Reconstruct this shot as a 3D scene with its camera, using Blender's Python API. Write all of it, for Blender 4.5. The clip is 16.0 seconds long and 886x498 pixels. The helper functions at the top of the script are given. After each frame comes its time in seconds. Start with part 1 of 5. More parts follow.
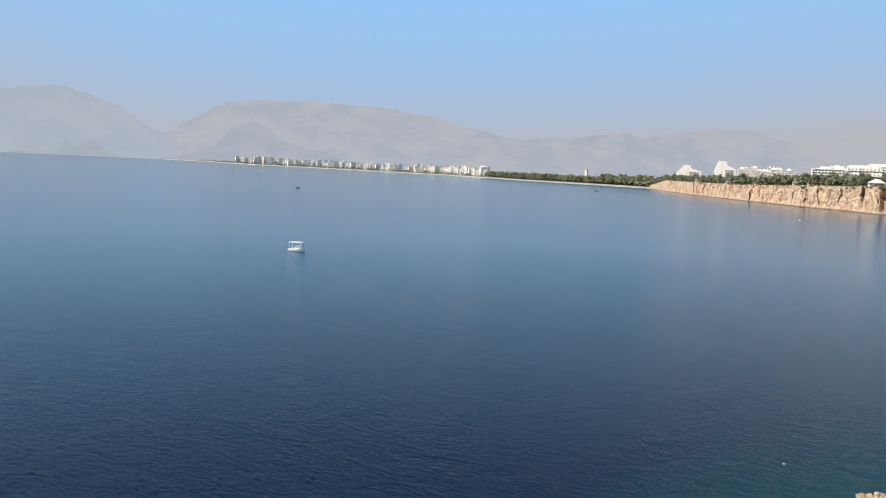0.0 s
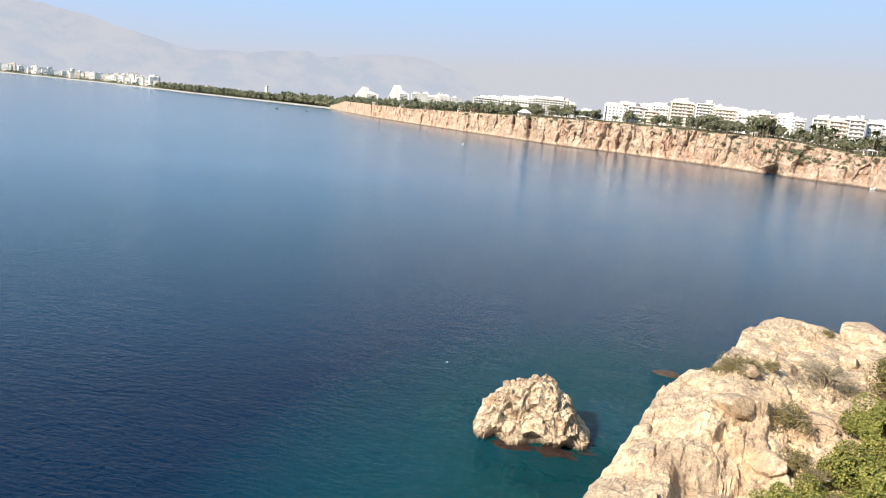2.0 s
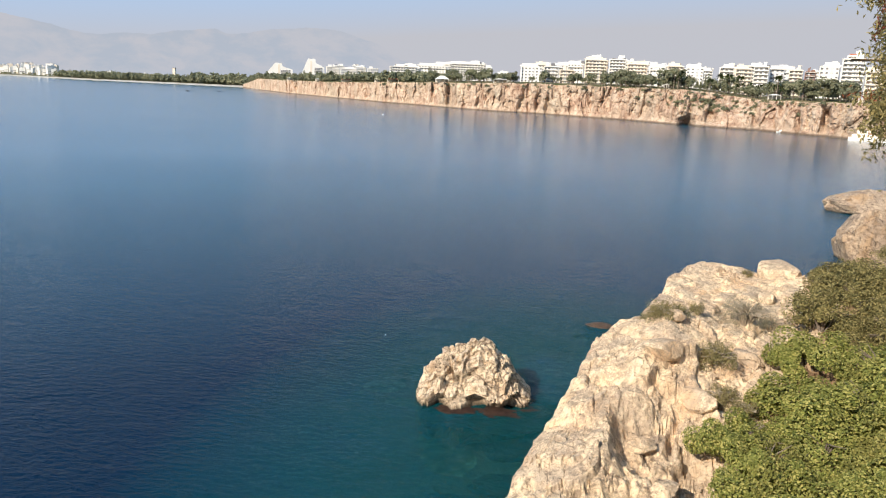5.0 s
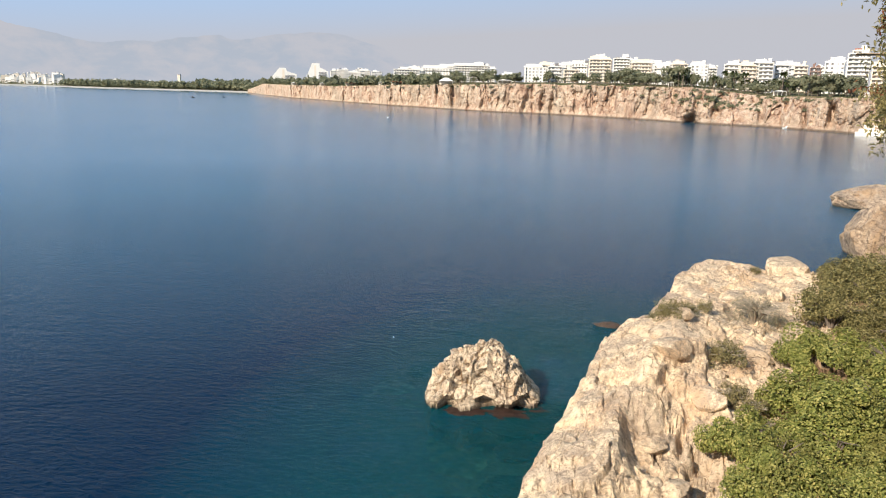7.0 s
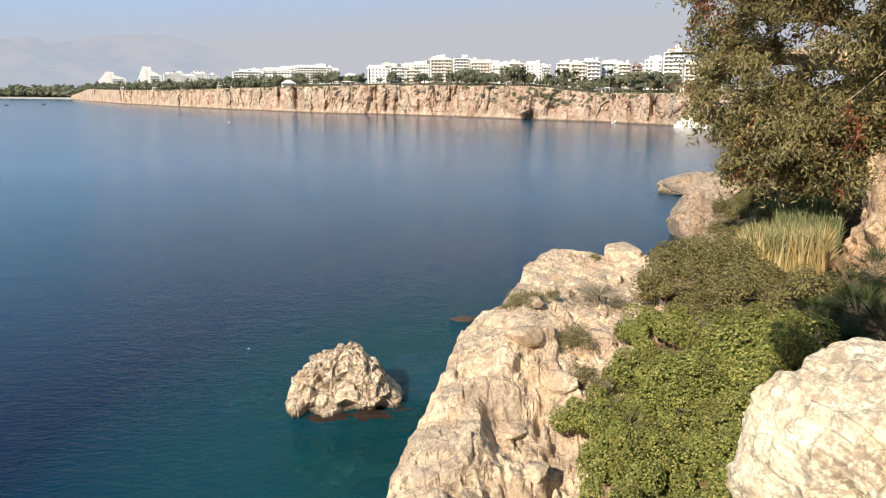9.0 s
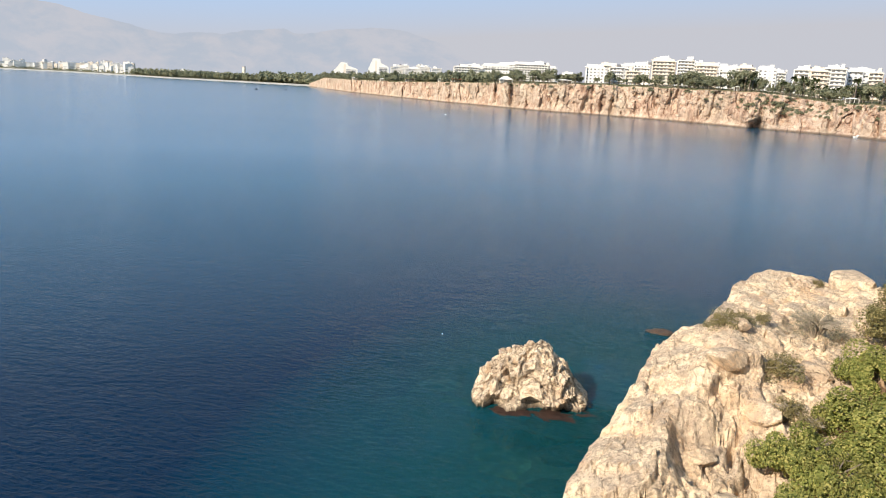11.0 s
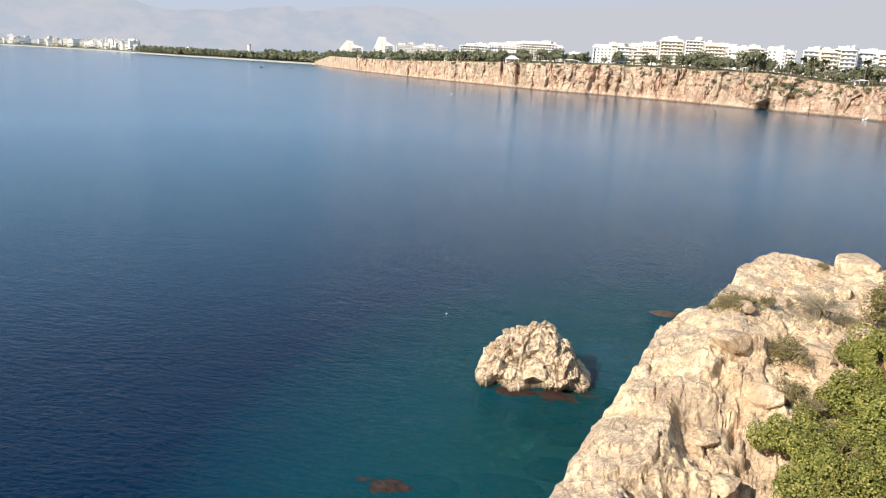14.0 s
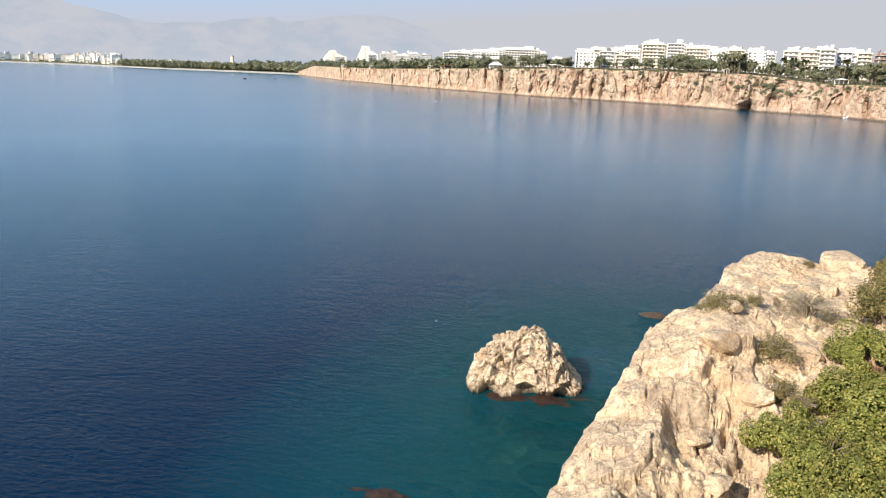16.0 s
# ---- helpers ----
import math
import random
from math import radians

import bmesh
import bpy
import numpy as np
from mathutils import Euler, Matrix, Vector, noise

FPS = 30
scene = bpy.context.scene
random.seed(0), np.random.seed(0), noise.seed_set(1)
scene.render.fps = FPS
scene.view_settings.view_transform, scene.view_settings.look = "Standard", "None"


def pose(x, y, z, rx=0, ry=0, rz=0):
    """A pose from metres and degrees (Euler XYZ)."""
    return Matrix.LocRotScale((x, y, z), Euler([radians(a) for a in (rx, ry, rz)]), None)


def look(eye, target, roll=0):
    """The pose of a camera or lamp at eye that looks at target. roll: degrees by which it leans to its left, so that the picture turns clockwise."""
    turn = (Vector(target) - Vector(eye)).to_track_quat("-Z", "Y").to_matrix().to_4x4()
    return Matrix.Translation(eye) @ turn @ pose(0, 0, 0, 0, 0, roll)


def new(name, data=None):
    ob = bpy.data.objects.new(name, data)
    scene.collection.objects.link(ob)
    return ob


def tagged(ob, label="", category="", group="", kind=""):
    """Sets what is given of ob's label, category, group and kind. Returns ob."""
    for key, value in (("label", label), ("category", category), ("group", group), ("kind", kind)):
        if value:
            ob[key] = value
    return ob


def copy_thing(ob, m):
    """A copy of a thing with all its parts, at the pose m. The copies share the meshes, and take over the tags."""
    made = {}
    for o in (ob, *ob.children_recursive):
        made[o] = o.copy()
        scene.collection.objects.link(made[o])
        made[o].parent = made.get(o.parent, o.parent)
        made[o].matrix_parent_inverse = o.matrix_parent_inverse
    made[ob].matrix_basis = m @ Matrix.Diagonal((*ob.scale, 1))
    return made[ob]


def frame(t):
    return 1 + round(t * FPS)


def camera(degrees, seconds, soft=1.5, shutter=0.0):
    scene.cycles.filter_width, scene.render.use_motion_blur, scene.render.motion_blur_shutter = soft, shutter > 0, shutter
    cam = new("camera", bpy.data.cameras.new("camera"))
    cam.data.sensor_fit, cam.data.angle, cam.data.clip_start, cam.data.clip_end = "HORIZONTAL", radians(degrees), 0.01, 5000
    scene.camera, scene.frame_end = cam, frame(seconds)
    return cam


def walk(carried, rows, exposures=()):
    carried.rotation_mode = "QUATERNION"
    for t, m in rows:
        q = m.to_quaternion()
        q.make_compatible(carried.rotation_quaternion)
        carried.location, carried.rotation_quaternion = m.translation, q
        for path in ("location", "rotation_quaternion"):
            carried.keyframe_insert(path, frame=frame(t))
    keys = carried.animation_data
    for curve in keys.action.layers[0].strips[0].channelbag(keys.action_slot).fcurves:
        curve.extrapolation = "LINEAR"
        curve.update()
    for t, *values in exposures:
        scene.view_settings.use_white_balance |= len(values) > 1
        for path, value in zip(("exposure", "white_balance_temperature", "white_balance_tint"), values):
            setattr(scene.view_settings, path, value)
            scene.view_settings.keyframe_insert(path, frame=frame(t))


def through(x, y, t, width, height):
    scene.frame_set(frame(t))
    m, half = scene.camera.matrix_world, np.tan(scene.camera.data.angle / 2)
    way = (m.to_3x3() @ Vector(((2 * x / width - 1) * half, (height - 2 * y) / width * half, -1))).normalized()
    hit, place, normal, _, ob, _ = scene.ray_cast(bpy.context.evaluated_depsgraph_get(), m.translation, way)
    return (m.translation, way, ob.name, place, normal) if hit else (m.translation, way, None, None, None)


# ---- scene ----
# The camera turns on the spot, on a cliff top 22 m over the sea.
EYE = 22.0
cam = camera(61.86, 16.0, soft=1.1)
walk(cam, [
    (0.0, pose(0, 0, EYE, 83.82, -2.75, 41.91)),
    (0.5, pose(0, 0, EYE, 82.83, -3.25, 27.66)),
    (1.0, pose(0, 0, EYE, 78.27, -4.08, 24.63)),
    (1.5, pose(0, 0, EYE, 77.23, -6.22, 20.47)),
    (2.0, pose(0, 0, EYE, 79.39, -5.70, 17.77)),
    (2.5, pose(0, 0, EYE, 79.71, -3.81, 11.98)),
    (3.0, pose(0, 0, EYE, 79.16, -3.06, 9.18)),
    (3.5, pose(0, 0, EYE, 78.55, -1.35, 9.50)),
    (4.0, pose(0, 0, EYE, 78.25, -1.14, 9.87)),
    (4.5, pose(0, 0, EYE, 77.97, -1.57, 10.62)),
    (5.0, pose(0, 0, EYE, 77.51, -2.21, 11.52)),
    (7.5, pose(0, 0, EYE, 77.70, -1.11, 11.85)),
    (8.0, pose(0, 0, EYE, 78.63, -1.24, 11.27)),
    (8.5, pose(0, 0, EYE, 78.77, 0.44, 5.66)),
    (9.0, pose(0, 0, EYE, 77.89, -0.28, 0.06)),
    (9.5, pose(0, 0, EYE, 77.40, -2.84, 9.79)),
    (10.0, pose(0, 0, EYE, 77.14, -2.64, 15.42)),
    (12.5, pose(0, 0, EYE, 77.45, -2.55, 16.62)),
    (13.0, pose(0, 0, EYE, 76.82, -2.19, 16.56)),
    (13.5, pose(0, 0, EYE, 75.97, -2.39, 16.56)),
    (14.0, pose(0, 0, EYE, 75.77, -2.97, 16.76)),
    (14.5, pose(0, 0, EYE, 75.70, -3.73, 17.13)),
    (15.0, pose(0, 0, EYE, 76.02, -2.93, 17.30)),
    (15.5, pose(0, 0, EYE, 76.53, -2.60, 17.08)),
    (16.0, pose(0, 0, EYE, 76.36, -1.85, 15.54)),
], exposures=((0.0, 0.20), (0.6, 0.38), (1.2, 0.48), (2.0, 0.60), (3.4, 0.38), (9.4, 0.38), (12.4, 0.52), (16.0, 0.50)))

# ---- world, sun ----
SUN_AZ, SUN_EL = -148.0, 34.0          # degrees clockwise from +y, and up


def bearing(az, r, z=0.0):
    """A point at a bearing (degrees clockwise from +y), a range and a height."""
    a = radians(az)
    return Vector((r * math.sin(a), r * math.cos(a), z))


world = bpy.data.worlds.new("sky")
scene.world = world
world.use_nodes = True
wn, wl = world.node_tree.nodes, world.node_tree.links
sky = wn.new("ShaderNodeTexSky")
sky.sky_type, sky.sun_disc = "NISHITA", False
sky.sun_elevation, sky.sun_rotation = radians(SUN_EL), radians(SUN_AZ)
sky.altitude, sky.air_density, sky.dust_density, sky.ozone_density = 20, 1.0, 0.5, 4.0
# sea haze: blue overhead fades evenly into a lavender-grey veil where the sky brightens towards the horizon
def sky_math(how, a, b, c=None):
    node = wn.new("ShaderNodeMath")
    node.operation = how
    for socket, value in zip(node.inputs, (a, b, c)):
        if isinstance(value, bpy.types.NodeSocket):
            wl.new(value, socket)
        elif value is not None:
            socket.default_value = value
    return node.outputs[0]


bands = wn.new("ShaderNodeSeparateColor")
wl.new(sky.outputs["Color"], bands.inputs["Color"])
veil_red = sky_math("MINIMUM", sky_math("MULTIPLY_ADD", bands.outputs["Red"], 0.45, 1.6), 3.68)
veil_red = sky_math("MINIMUM", veil_red, sky_math("MULTIPLY_ADD", bands.outputs["Red"], 1.6, 0.1))
veil_green = sky_math("MINIMUM", sky_math("MULTIPLY_ADD", veil_red, -0.42, 5.28), sky_math("MULTIPLY", veil_red, 1.85))
veil_blue = sky_math("MINIMUM", sky_math("MULTIPLY_ADD", veil_red, -2.15, 12.0), sky_math("MULTIPLY", veil_red, 3.0))
veil = wn.new("ShaderNodeCombineColor")
for key, value in (("Red", veil_red), ("Green", veil_green), ("Blue", veil_blue)):
    wl.new(value, veil.inputs[key])
wl.new(veil.outputs["Color"], wn["Background"].inputs["Color"])
wn["Background"].inputs["Strength"].default_value = 0.113

sun = new("sun", bpy.data.lights.new("sun", "SUN"))
sun.data.energy, sun.data.angle, sun.data.color = 5.0, radians(0.55), (1.0, 0.90, 0.75)
sun.matrix_world = look(bearing(SUN_AZ, math.cos(radians(SUN_EL)) * 100, math.sin(radians(SUN_EL)) * 100), (0, 0, 0))


# ---- materials ----
class Nodes:
    """A short way to write a node material."""

    def __init__(self, name, roughness=0.9, specular=0.3):
        self.material = bpy.data.materials.new(name)
        self.material.use_nodes = True
        self.tree = self.material.node_tree
        self.bsdf = self.tree.nodes["Principled BSDF"]
        self.bsdf.inputs["Roughness"].default_value = roughness
        self.bsdf.inputs["Specular IOR Level"].default_value = specular

    def add(self, kind, **inputs):
        node = self.tree.nodes.new(kind)
        for key, value in inputs.items():
            self.put(node.inputs[key.replace("_", " ")], value)
        return node

    def put(self, socket, value):
        if isinstance(value, bpy.types.NodeSocket):
            self.tree.links.new(value, socket)
        else:
            socket.default_value = value

    def place(self, stretch=(1, 1, 1), local=False):
        """Position in metres, stretched."""
        if local:
            out = self.tree.nodes.new("ShaderNodeTexCoord").outputs["Object"]
        else:
            out = self.tree.nodes.new("ShaderNodeNewGeometry").outputs["Position"]
        m = self.tree.nodes.new("ShaderNodeVectorMath")
        m.operation = "MULTIPLY"
        self.tree.links.new(out, m.inputs[0])
        m.inputs[1].default_value = stretch
        return m.outputs[0]

    def noise(self, where, scale, detail=4.0, rough=0.6, distort=0.0):
        n = self.add("ShaderNodeTexNoise", Vector=where, Scale=scale, Detail=detail, Roughness=rough, Distortion=distort)
        return n.outputs["Fac"]

    def ramp(self, fac, *stops):
        n = self.add("ShaderNodeValToRGB", Fac=fac)
        e = n.color_ramp.elements
        while len(e) < len(stops):
            e.new(0.5)
        for item, (pos, col) in zip(e, stops):
            item.position, item.color = pos, (*col, 1) if len(col) == 3 else col
        return n.outputs["Color"]

    def grey(self, fac, lo, hi, a=0.0, b=1.0):
        n = self.add("ShaderNodeMapRange", Value=fac)
        for key, v in zip(("From Min", "From Max", "To Min", "To Max"), (lo, hi, a, b)):
            n.inputs[key].default_value = v
        return n.outputs["Result"]

    def mix(self, fac, a, b, how="MIX"):
        n = self.tree.nodes.new("ShaderNodeMix")
        n.data_type, n.blend_type = "RGBA", how
        for socket, v in ((n.inputs[0], fac), (n.inputs[6], a), (n.inputs[7], b)):
            if isinstance(v, tuple) and len(v) == 3:
                v = (*v, 1)
            self.put(socket, v)
        return n.outputs[2]

    def bump(self, height, strength, distance, over=None):
        n = self.add("ShaderNodeBump", Height=height, Strength=strength, Distance=distance)
        if over is not None:
            self.tree.links.new(over, n.inputs["Normal"])
        return n.outputs["Normal"]

    def done(self, colour=None, normal=None, rough=None):
        if colour is not None:
            self.put(self.bsdf.inputs["Base Color"], (*colour, 1) if isinstance(colour, tuple) else colour)
        if normal is not None:
            self.tree.links.new(normal, self.bsdf.inputs["Normal"])
        if rough is not None:
            self.put(self.bsdf.inputs["Roughness"], rough)
        return self.material


def limestone(name, pale, mid, dark, rust, scale=1.0, crack=0.4, spots=0.55, dull=0.6, crust=None, relief=1.0):
    """Weathered coastal limestone: pale crust, grey and rusty washes, dark cracks, pits and lichen."""
    n = Nodes(name, 0.92, 0.2)
    p = n.place()
    big = n.noise(p, 0.30 * scale, 4, 0.6)
    grain = n.noise(p, 2.6 * scale, 9, 0.72)
    wash = n.noise(n.place((1, 1, 0.3)), 0.55 * scale, 6, 0.65, 0.6)
    grey = n.noise(p, 0.42 * scale, 5, 0.6, 0.8)
    col = n.ramp(grain, (0.38, dark), (0.46, mid), (0.54, pale))
    col = n.mix(n.grey(grey, 0.48, 0.60, 0, dull), col, (mid[0] * 0.70, mid[1] * 0.71, mid[2] * 0.78))
    col = n.mix(n.grey(wash, 0.52, 0.64, 0, 0.75), col, rust)
    # joints, bent by noise
    shift = n.add("ShaderNodeTexNoise", Vector=p, Scale=0.9 * scale, Detail=4.0)
    bent = n.add("ShaderNodeVectorMath")
    bent.operation = "MULTIPLY_ADD"
    n.tree.links.new(shift.outputs["Color"], bent.inputs[0])
    bent.inputs[1].default_value = (1.6 / scale,) * 3
    n.tree.links.new(p, bent.inputs[2])
    cells = n.add("ShaderNodeTexVoronoi", Vector=bent.outputs[0], Scale=0.34 * scale)
    cells.feature = "DISTANCE_TO_EDGE"
    joint = n.grey(cells.outputs["Distance"], 0.0, 0.045)
    col = n.mix(n.grey(joint, 0.0, 1.0, crack, 0.0), col, tuple(c * 0.6 for c in dark))
    # a net of fine cracks, denser in some places
    net = n.add("ShaderNodeTexVoronoi", Vector=bent.outputs[0], Scale=1.25 * scale)
    net.feature = "DISTANCE_TO_EDGE"
    fine = n.grey(net.outputs["Distance"], 0.0, 0.05)
    torn = n.add("ShaderNodeMath")
    torn.operation = "MULTIPLY"
    n.put(torn.inputs[0], n.grey(fine, 0.0, 1.0, 1.0, 0.0))
    n.put(torn.inputs[1], n.grey(n.noise(p, 0.5 * scale, 3, 0.6), 0.42, 0.58, 0.0, min(1.0, crack * 1.5)))
    col = n.mix(torn.outputs[0], col, tuple(c * 0.55 for c in dark))
    lichen = n.noise(p, 4.0 * scale, 7, 0.8)
    col = n.mix(n.grey(lichen, spots, spots + 0.07, 0, 0.65), col, dark)
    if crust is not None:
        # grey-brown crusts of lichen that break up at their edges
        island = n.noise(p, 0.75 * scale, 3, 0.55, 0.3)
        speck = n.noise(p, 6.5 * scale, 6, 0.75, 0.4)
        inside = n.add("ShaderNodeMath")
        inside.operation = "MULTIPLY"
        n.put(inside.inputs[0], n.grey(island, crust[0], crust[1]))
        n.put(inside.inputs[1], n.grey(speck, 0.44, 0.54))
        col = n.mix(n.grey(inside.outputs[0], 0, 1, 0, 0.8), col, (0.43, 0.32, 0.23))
    pits = n.add("ShaderNodeTexVoronoi", Vector=bent.outputs[0], Scale=5.0 * scale).outputs["Distance"]
    pitted = n.add("ShaderNodeMath")
    pitted.operation = "MULTIPLY"
    n.put(pitted.inputs[0], n.grey(pits, 0.12, 0.30, 1, 0))
    n.put(pitted.inputs[1], n.grey(grey, 0.42, 0.62))
    col = n.mix(n.grey(pitted.outputs[0], 0, 1, 0, 0.7), col, tuple(c * 0.55 for c in dark))
    # the tide's dark stain at the foot
    foot = n.add("ShaderNodeSeparateXYZ", Vector=p).outputs["Z"]
    tide = n.add("ShaderNodeMath")
    tide.operation = "MULTIPLY_ADD"
    n.put(tide.inputs[0], grain)
    tide.inputs[1].default_value = -0.9
    n.put(tide.inputs[2], foot)
    col = n.mix(n.grey(tide.outputs[0], -0.40, -0.05, 0.85, 0.0), col, (0.07, 0.05, 0.035))
    normal = n.bump(big, 0.5, 0.7 / scale)
    normal = n.bump(joint, min(0.7, crack), 0.14 / scale, normal)
    normal = n.bump(n.grey(torn.outputs[0], 0.0, 1.0, 1.0, 0.0), 0.8, 0.10 / scale, normal)
    normal = n.bump(n.noise(p, 9.0 * scale, 6, 0.75), relief * 0.7, 0.05 / scale, normal)
    normal = n.bump(grain, relief, 0.22 / scale, normal)
    return n.done(col, normal)


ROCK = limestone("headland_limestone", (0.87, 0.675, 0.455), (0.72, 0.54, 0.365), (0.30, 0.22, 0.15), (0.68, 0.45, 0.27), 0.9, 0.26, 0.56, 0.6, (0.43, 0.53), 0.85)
WALL_ROCK = limestone("ochre_limestone", (0.80, 0.57, 0.36), (0.64, 0.43, 0.25), (0.30, 0.19, 0.11), (0.52, 0.29, 0.13), 0.7)
SHORE_ROCK = limestone("shore_limestone", (0.54, 0.41, 0.295), (0.42, 0.315, 0.225), (0.20, 0.14, 0.10), (0.44, 0.29, 0.17), 0.6)
SEA_ROCK = limestone("sea_rock_limestone", (0.80, 0.64, 0.46), (0.64, 0.49, 0.345), (0.18, 0.13, 0.09), (0.52, 0.34, 0.20), 1.2, 0.6, 0.55, 0.3)
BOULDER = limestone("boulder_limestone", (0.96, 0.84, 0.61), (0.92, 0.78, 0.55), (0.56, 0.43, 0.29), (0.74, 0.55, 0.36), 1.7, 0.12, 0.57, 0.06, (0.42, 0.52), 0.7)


def make_cliff_material():
    n = Nodes("ochre_cliff", 0.95, 0.15)
    p = n.place()
    streak = n.noise(n.place((1, 1, 0.45)), 0.16, 8, 0.72, 0.6)
    fine = n.noise(n.place((1, 1, 0.8)), 0.55, 6, 0.75)
    patch = n.noise(p, 0.03, 4, 0.6)
    pale = n.noise(n.place((1, 1, 1.6)), 0.07, 5, 0.65)
    col = n.ramp(streak, (0.34, (0.19, 0.115, 0.08)), (0.44, (0.45, 0.295, 0.21)), (0.55, (0.61, 0.45, 0.335)), (0.68, (0.72, 0.595, 0.475)))
    col = n.mix(n.grey(patch, 0.42, 0.60, 0, 0.5), col, (0.50, 0.42, 0.32))
    col = n.mix(n.grey(pale, 0.56, 0.68, 0, 0.7), col, (0.74, 0.62, 0.48))
    col = n.mix(n.grey(fine, 0.57, 0.68, 0, 0.75), col, (0.17, 0.115, 0.075))
    # the wet foot above the water
    foot = n.add("ShaderNodeSeparateXYZ", Vector=p).outputs["Z"]
    col = n.mix(n.grey(foot, 0.6, 1.7, 0.8, 0.0), col, (0.09, 0.06, 0.04))
    height = n.mix(0.5, streak, fine)
    return n.done(col, n.bump(height, 1.0, 3.0))


CLIFF = make_cliff_material()


def make_ground_material(name, a, b, c, scale):
    n = Nodes(name, 0.95, 0.1)
    p = n.place()
    f = n.noise(p, scale, 6, 0.65)
    g = n.noise(p, scale * 9, 5, 0.7)
    col = n.ramp(f, (0.38, a), (0.52, b), (0.66, c))
    col = n.mix(n.grey(g, 0.45, 0.7, 0, 0.5), col, a)
    return n.done(col, n.bump(g, 0.7, 0.4 / scale * 0.05))


PARK = make_ground_material("dry_park_ground", (0.07, 0.085, 0.035), (0.15, 0.13, 0.07), (0.30, 0.23, 0.15), 0.05)
BEACH = make_ground_material("pale_shingle", (0.40, 0.38, 0.34), (0.48, 0.45, 0.41), (0.54, 0.51, 0.47), 0.02)
SOIL = make_ground_material("dry_soil", (0.16, 0.10, 0.06), (0.26, 0.17, 0.10), (0.38, 0.27, 0.17), 0.8)
SEABED = make_ground_material("weedy_seabed", (0.07, 0.065, 0.03), (0.18, 0.16, 0.09), (0.42, 0.38, 0.26), 0.35)


def make_sea_material():
    n = Nodes("sea_water", 0.10, 0.17)
    n.bsdf.inputs["IOR"].default_value = 1.333
    p = n.place()
    # swell and wind ripples, with calm and ruffled lanes
    swell = n.noise(n.place((0.35, 0.75, 1)), 0.6, 3, 0.55, 0.5)
    ripple = n.noise(n.place((0.8, 1.7, 1)), 1.5, 4, 0.62, 0.5)
    lanes = n.noise(n.place((0.35, 1.0, 1)), 0.012, 4, 0.55, 0.6)
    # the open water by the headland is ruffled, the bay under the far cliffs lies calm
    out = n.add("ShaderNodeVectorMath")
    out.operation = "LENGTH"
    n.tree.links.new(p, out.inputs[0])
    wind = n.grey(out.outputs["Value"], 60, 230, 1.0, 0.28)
    def times(a, b):
        m = n.add("ShaderNodeMath")
        m.operation = "MULTIPLY"
        n.put(m.inputs[0], a)
        n.put(m.inputs[1], b)
        return m.outputs[0]
    normal = n.bump(swell, times(wind, 0.32), 0.50)
    normal = n.bump(ripple, times(wind, n.grey(lanes, 0.35, 0.65, 0.62, 0.98)), 0.22, normal)
    # the shelf of shallow water round the rocks
    away = n.add("ShaderNodeVectorMath")
    away.operation = "LENGTH"
    m = n.add("ShaderNodeVectorMath")
    m.operation = "MULTIPLY_ADD"
    n.tree.links.new(p, m.inputs[0])
    m.inputs[1].default_value, m.inputs[2].default_value = (0.036, 0.021, 0), (-0.03, -0.90, 0)
    n.tree.links.new(m.outputs[0], away.inputs[0])
    patch = n.noise(p, 0.10, 5, 0.6, 0.5)
    near = n.grey(away.outputs["Value"], 0.12, 0.94, 1, 0)
    blot = n.add("ShaderNodeMath", **{})
    blot.operation = "MULTIPLY"
    n.put(blot.inputs[0], near)
    n.put(blot.inputs[1], n.grey(patch, 0.20, 0.46))
    shallow = blot.outputs[0]
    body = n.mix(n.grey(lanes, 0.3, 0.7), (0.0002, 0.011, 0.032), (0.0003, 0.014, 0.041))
    # bluer outwards from the viewpoint: the bay's sky reflection put into the body colour
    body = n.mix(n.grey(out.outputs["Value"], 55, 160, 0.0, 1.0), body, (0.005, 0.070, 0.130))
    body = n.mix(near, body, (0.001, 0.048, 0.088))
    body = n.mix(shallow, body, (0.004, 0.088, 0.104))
    # gloss steps up outwards too, to strengthen the reflection on the bay
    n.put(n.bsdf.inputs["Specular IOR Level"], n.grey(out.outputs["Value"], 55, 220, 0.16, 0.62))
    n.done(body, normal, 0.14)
    clear = n.add("ShaderNodeBsdfTransparent")
    clear.inputs["Color"].default_value = (0.42, 0.70, 0.70, 1)
    both = n.tree.nodes.new("ShaderNodeMixShader")
    n.put(both.inputs["Fac"], n.grey(shallow, 0.0, 1.0, 0.0, 0.6))
    n.tree.links.new(n.bsdf.outputs[0], both.inputs[1])
    n.tree.links.new(clear.outputs[0], both.inputs[2])
    n.tree.links.new(both.outputs[0], n.tree.nodes["Material Output"].inputs["Surface"])
    return n.material


SEA = make_sea_material()


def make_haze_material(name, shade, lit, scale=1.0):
    """Far mountains; haze, shade and sunlight are painted on them as a glowing colour."""
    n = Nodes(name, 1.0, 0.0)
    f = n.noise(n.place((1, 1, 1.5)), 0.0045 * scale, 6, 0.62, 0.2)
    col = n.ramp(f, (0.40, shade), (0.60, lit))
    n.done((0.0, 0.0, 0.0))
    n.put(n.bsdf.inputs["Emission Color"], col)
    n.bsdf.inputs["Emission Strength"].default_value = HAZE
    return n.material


# strength of the haze glow painted on the mountains
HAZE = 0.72


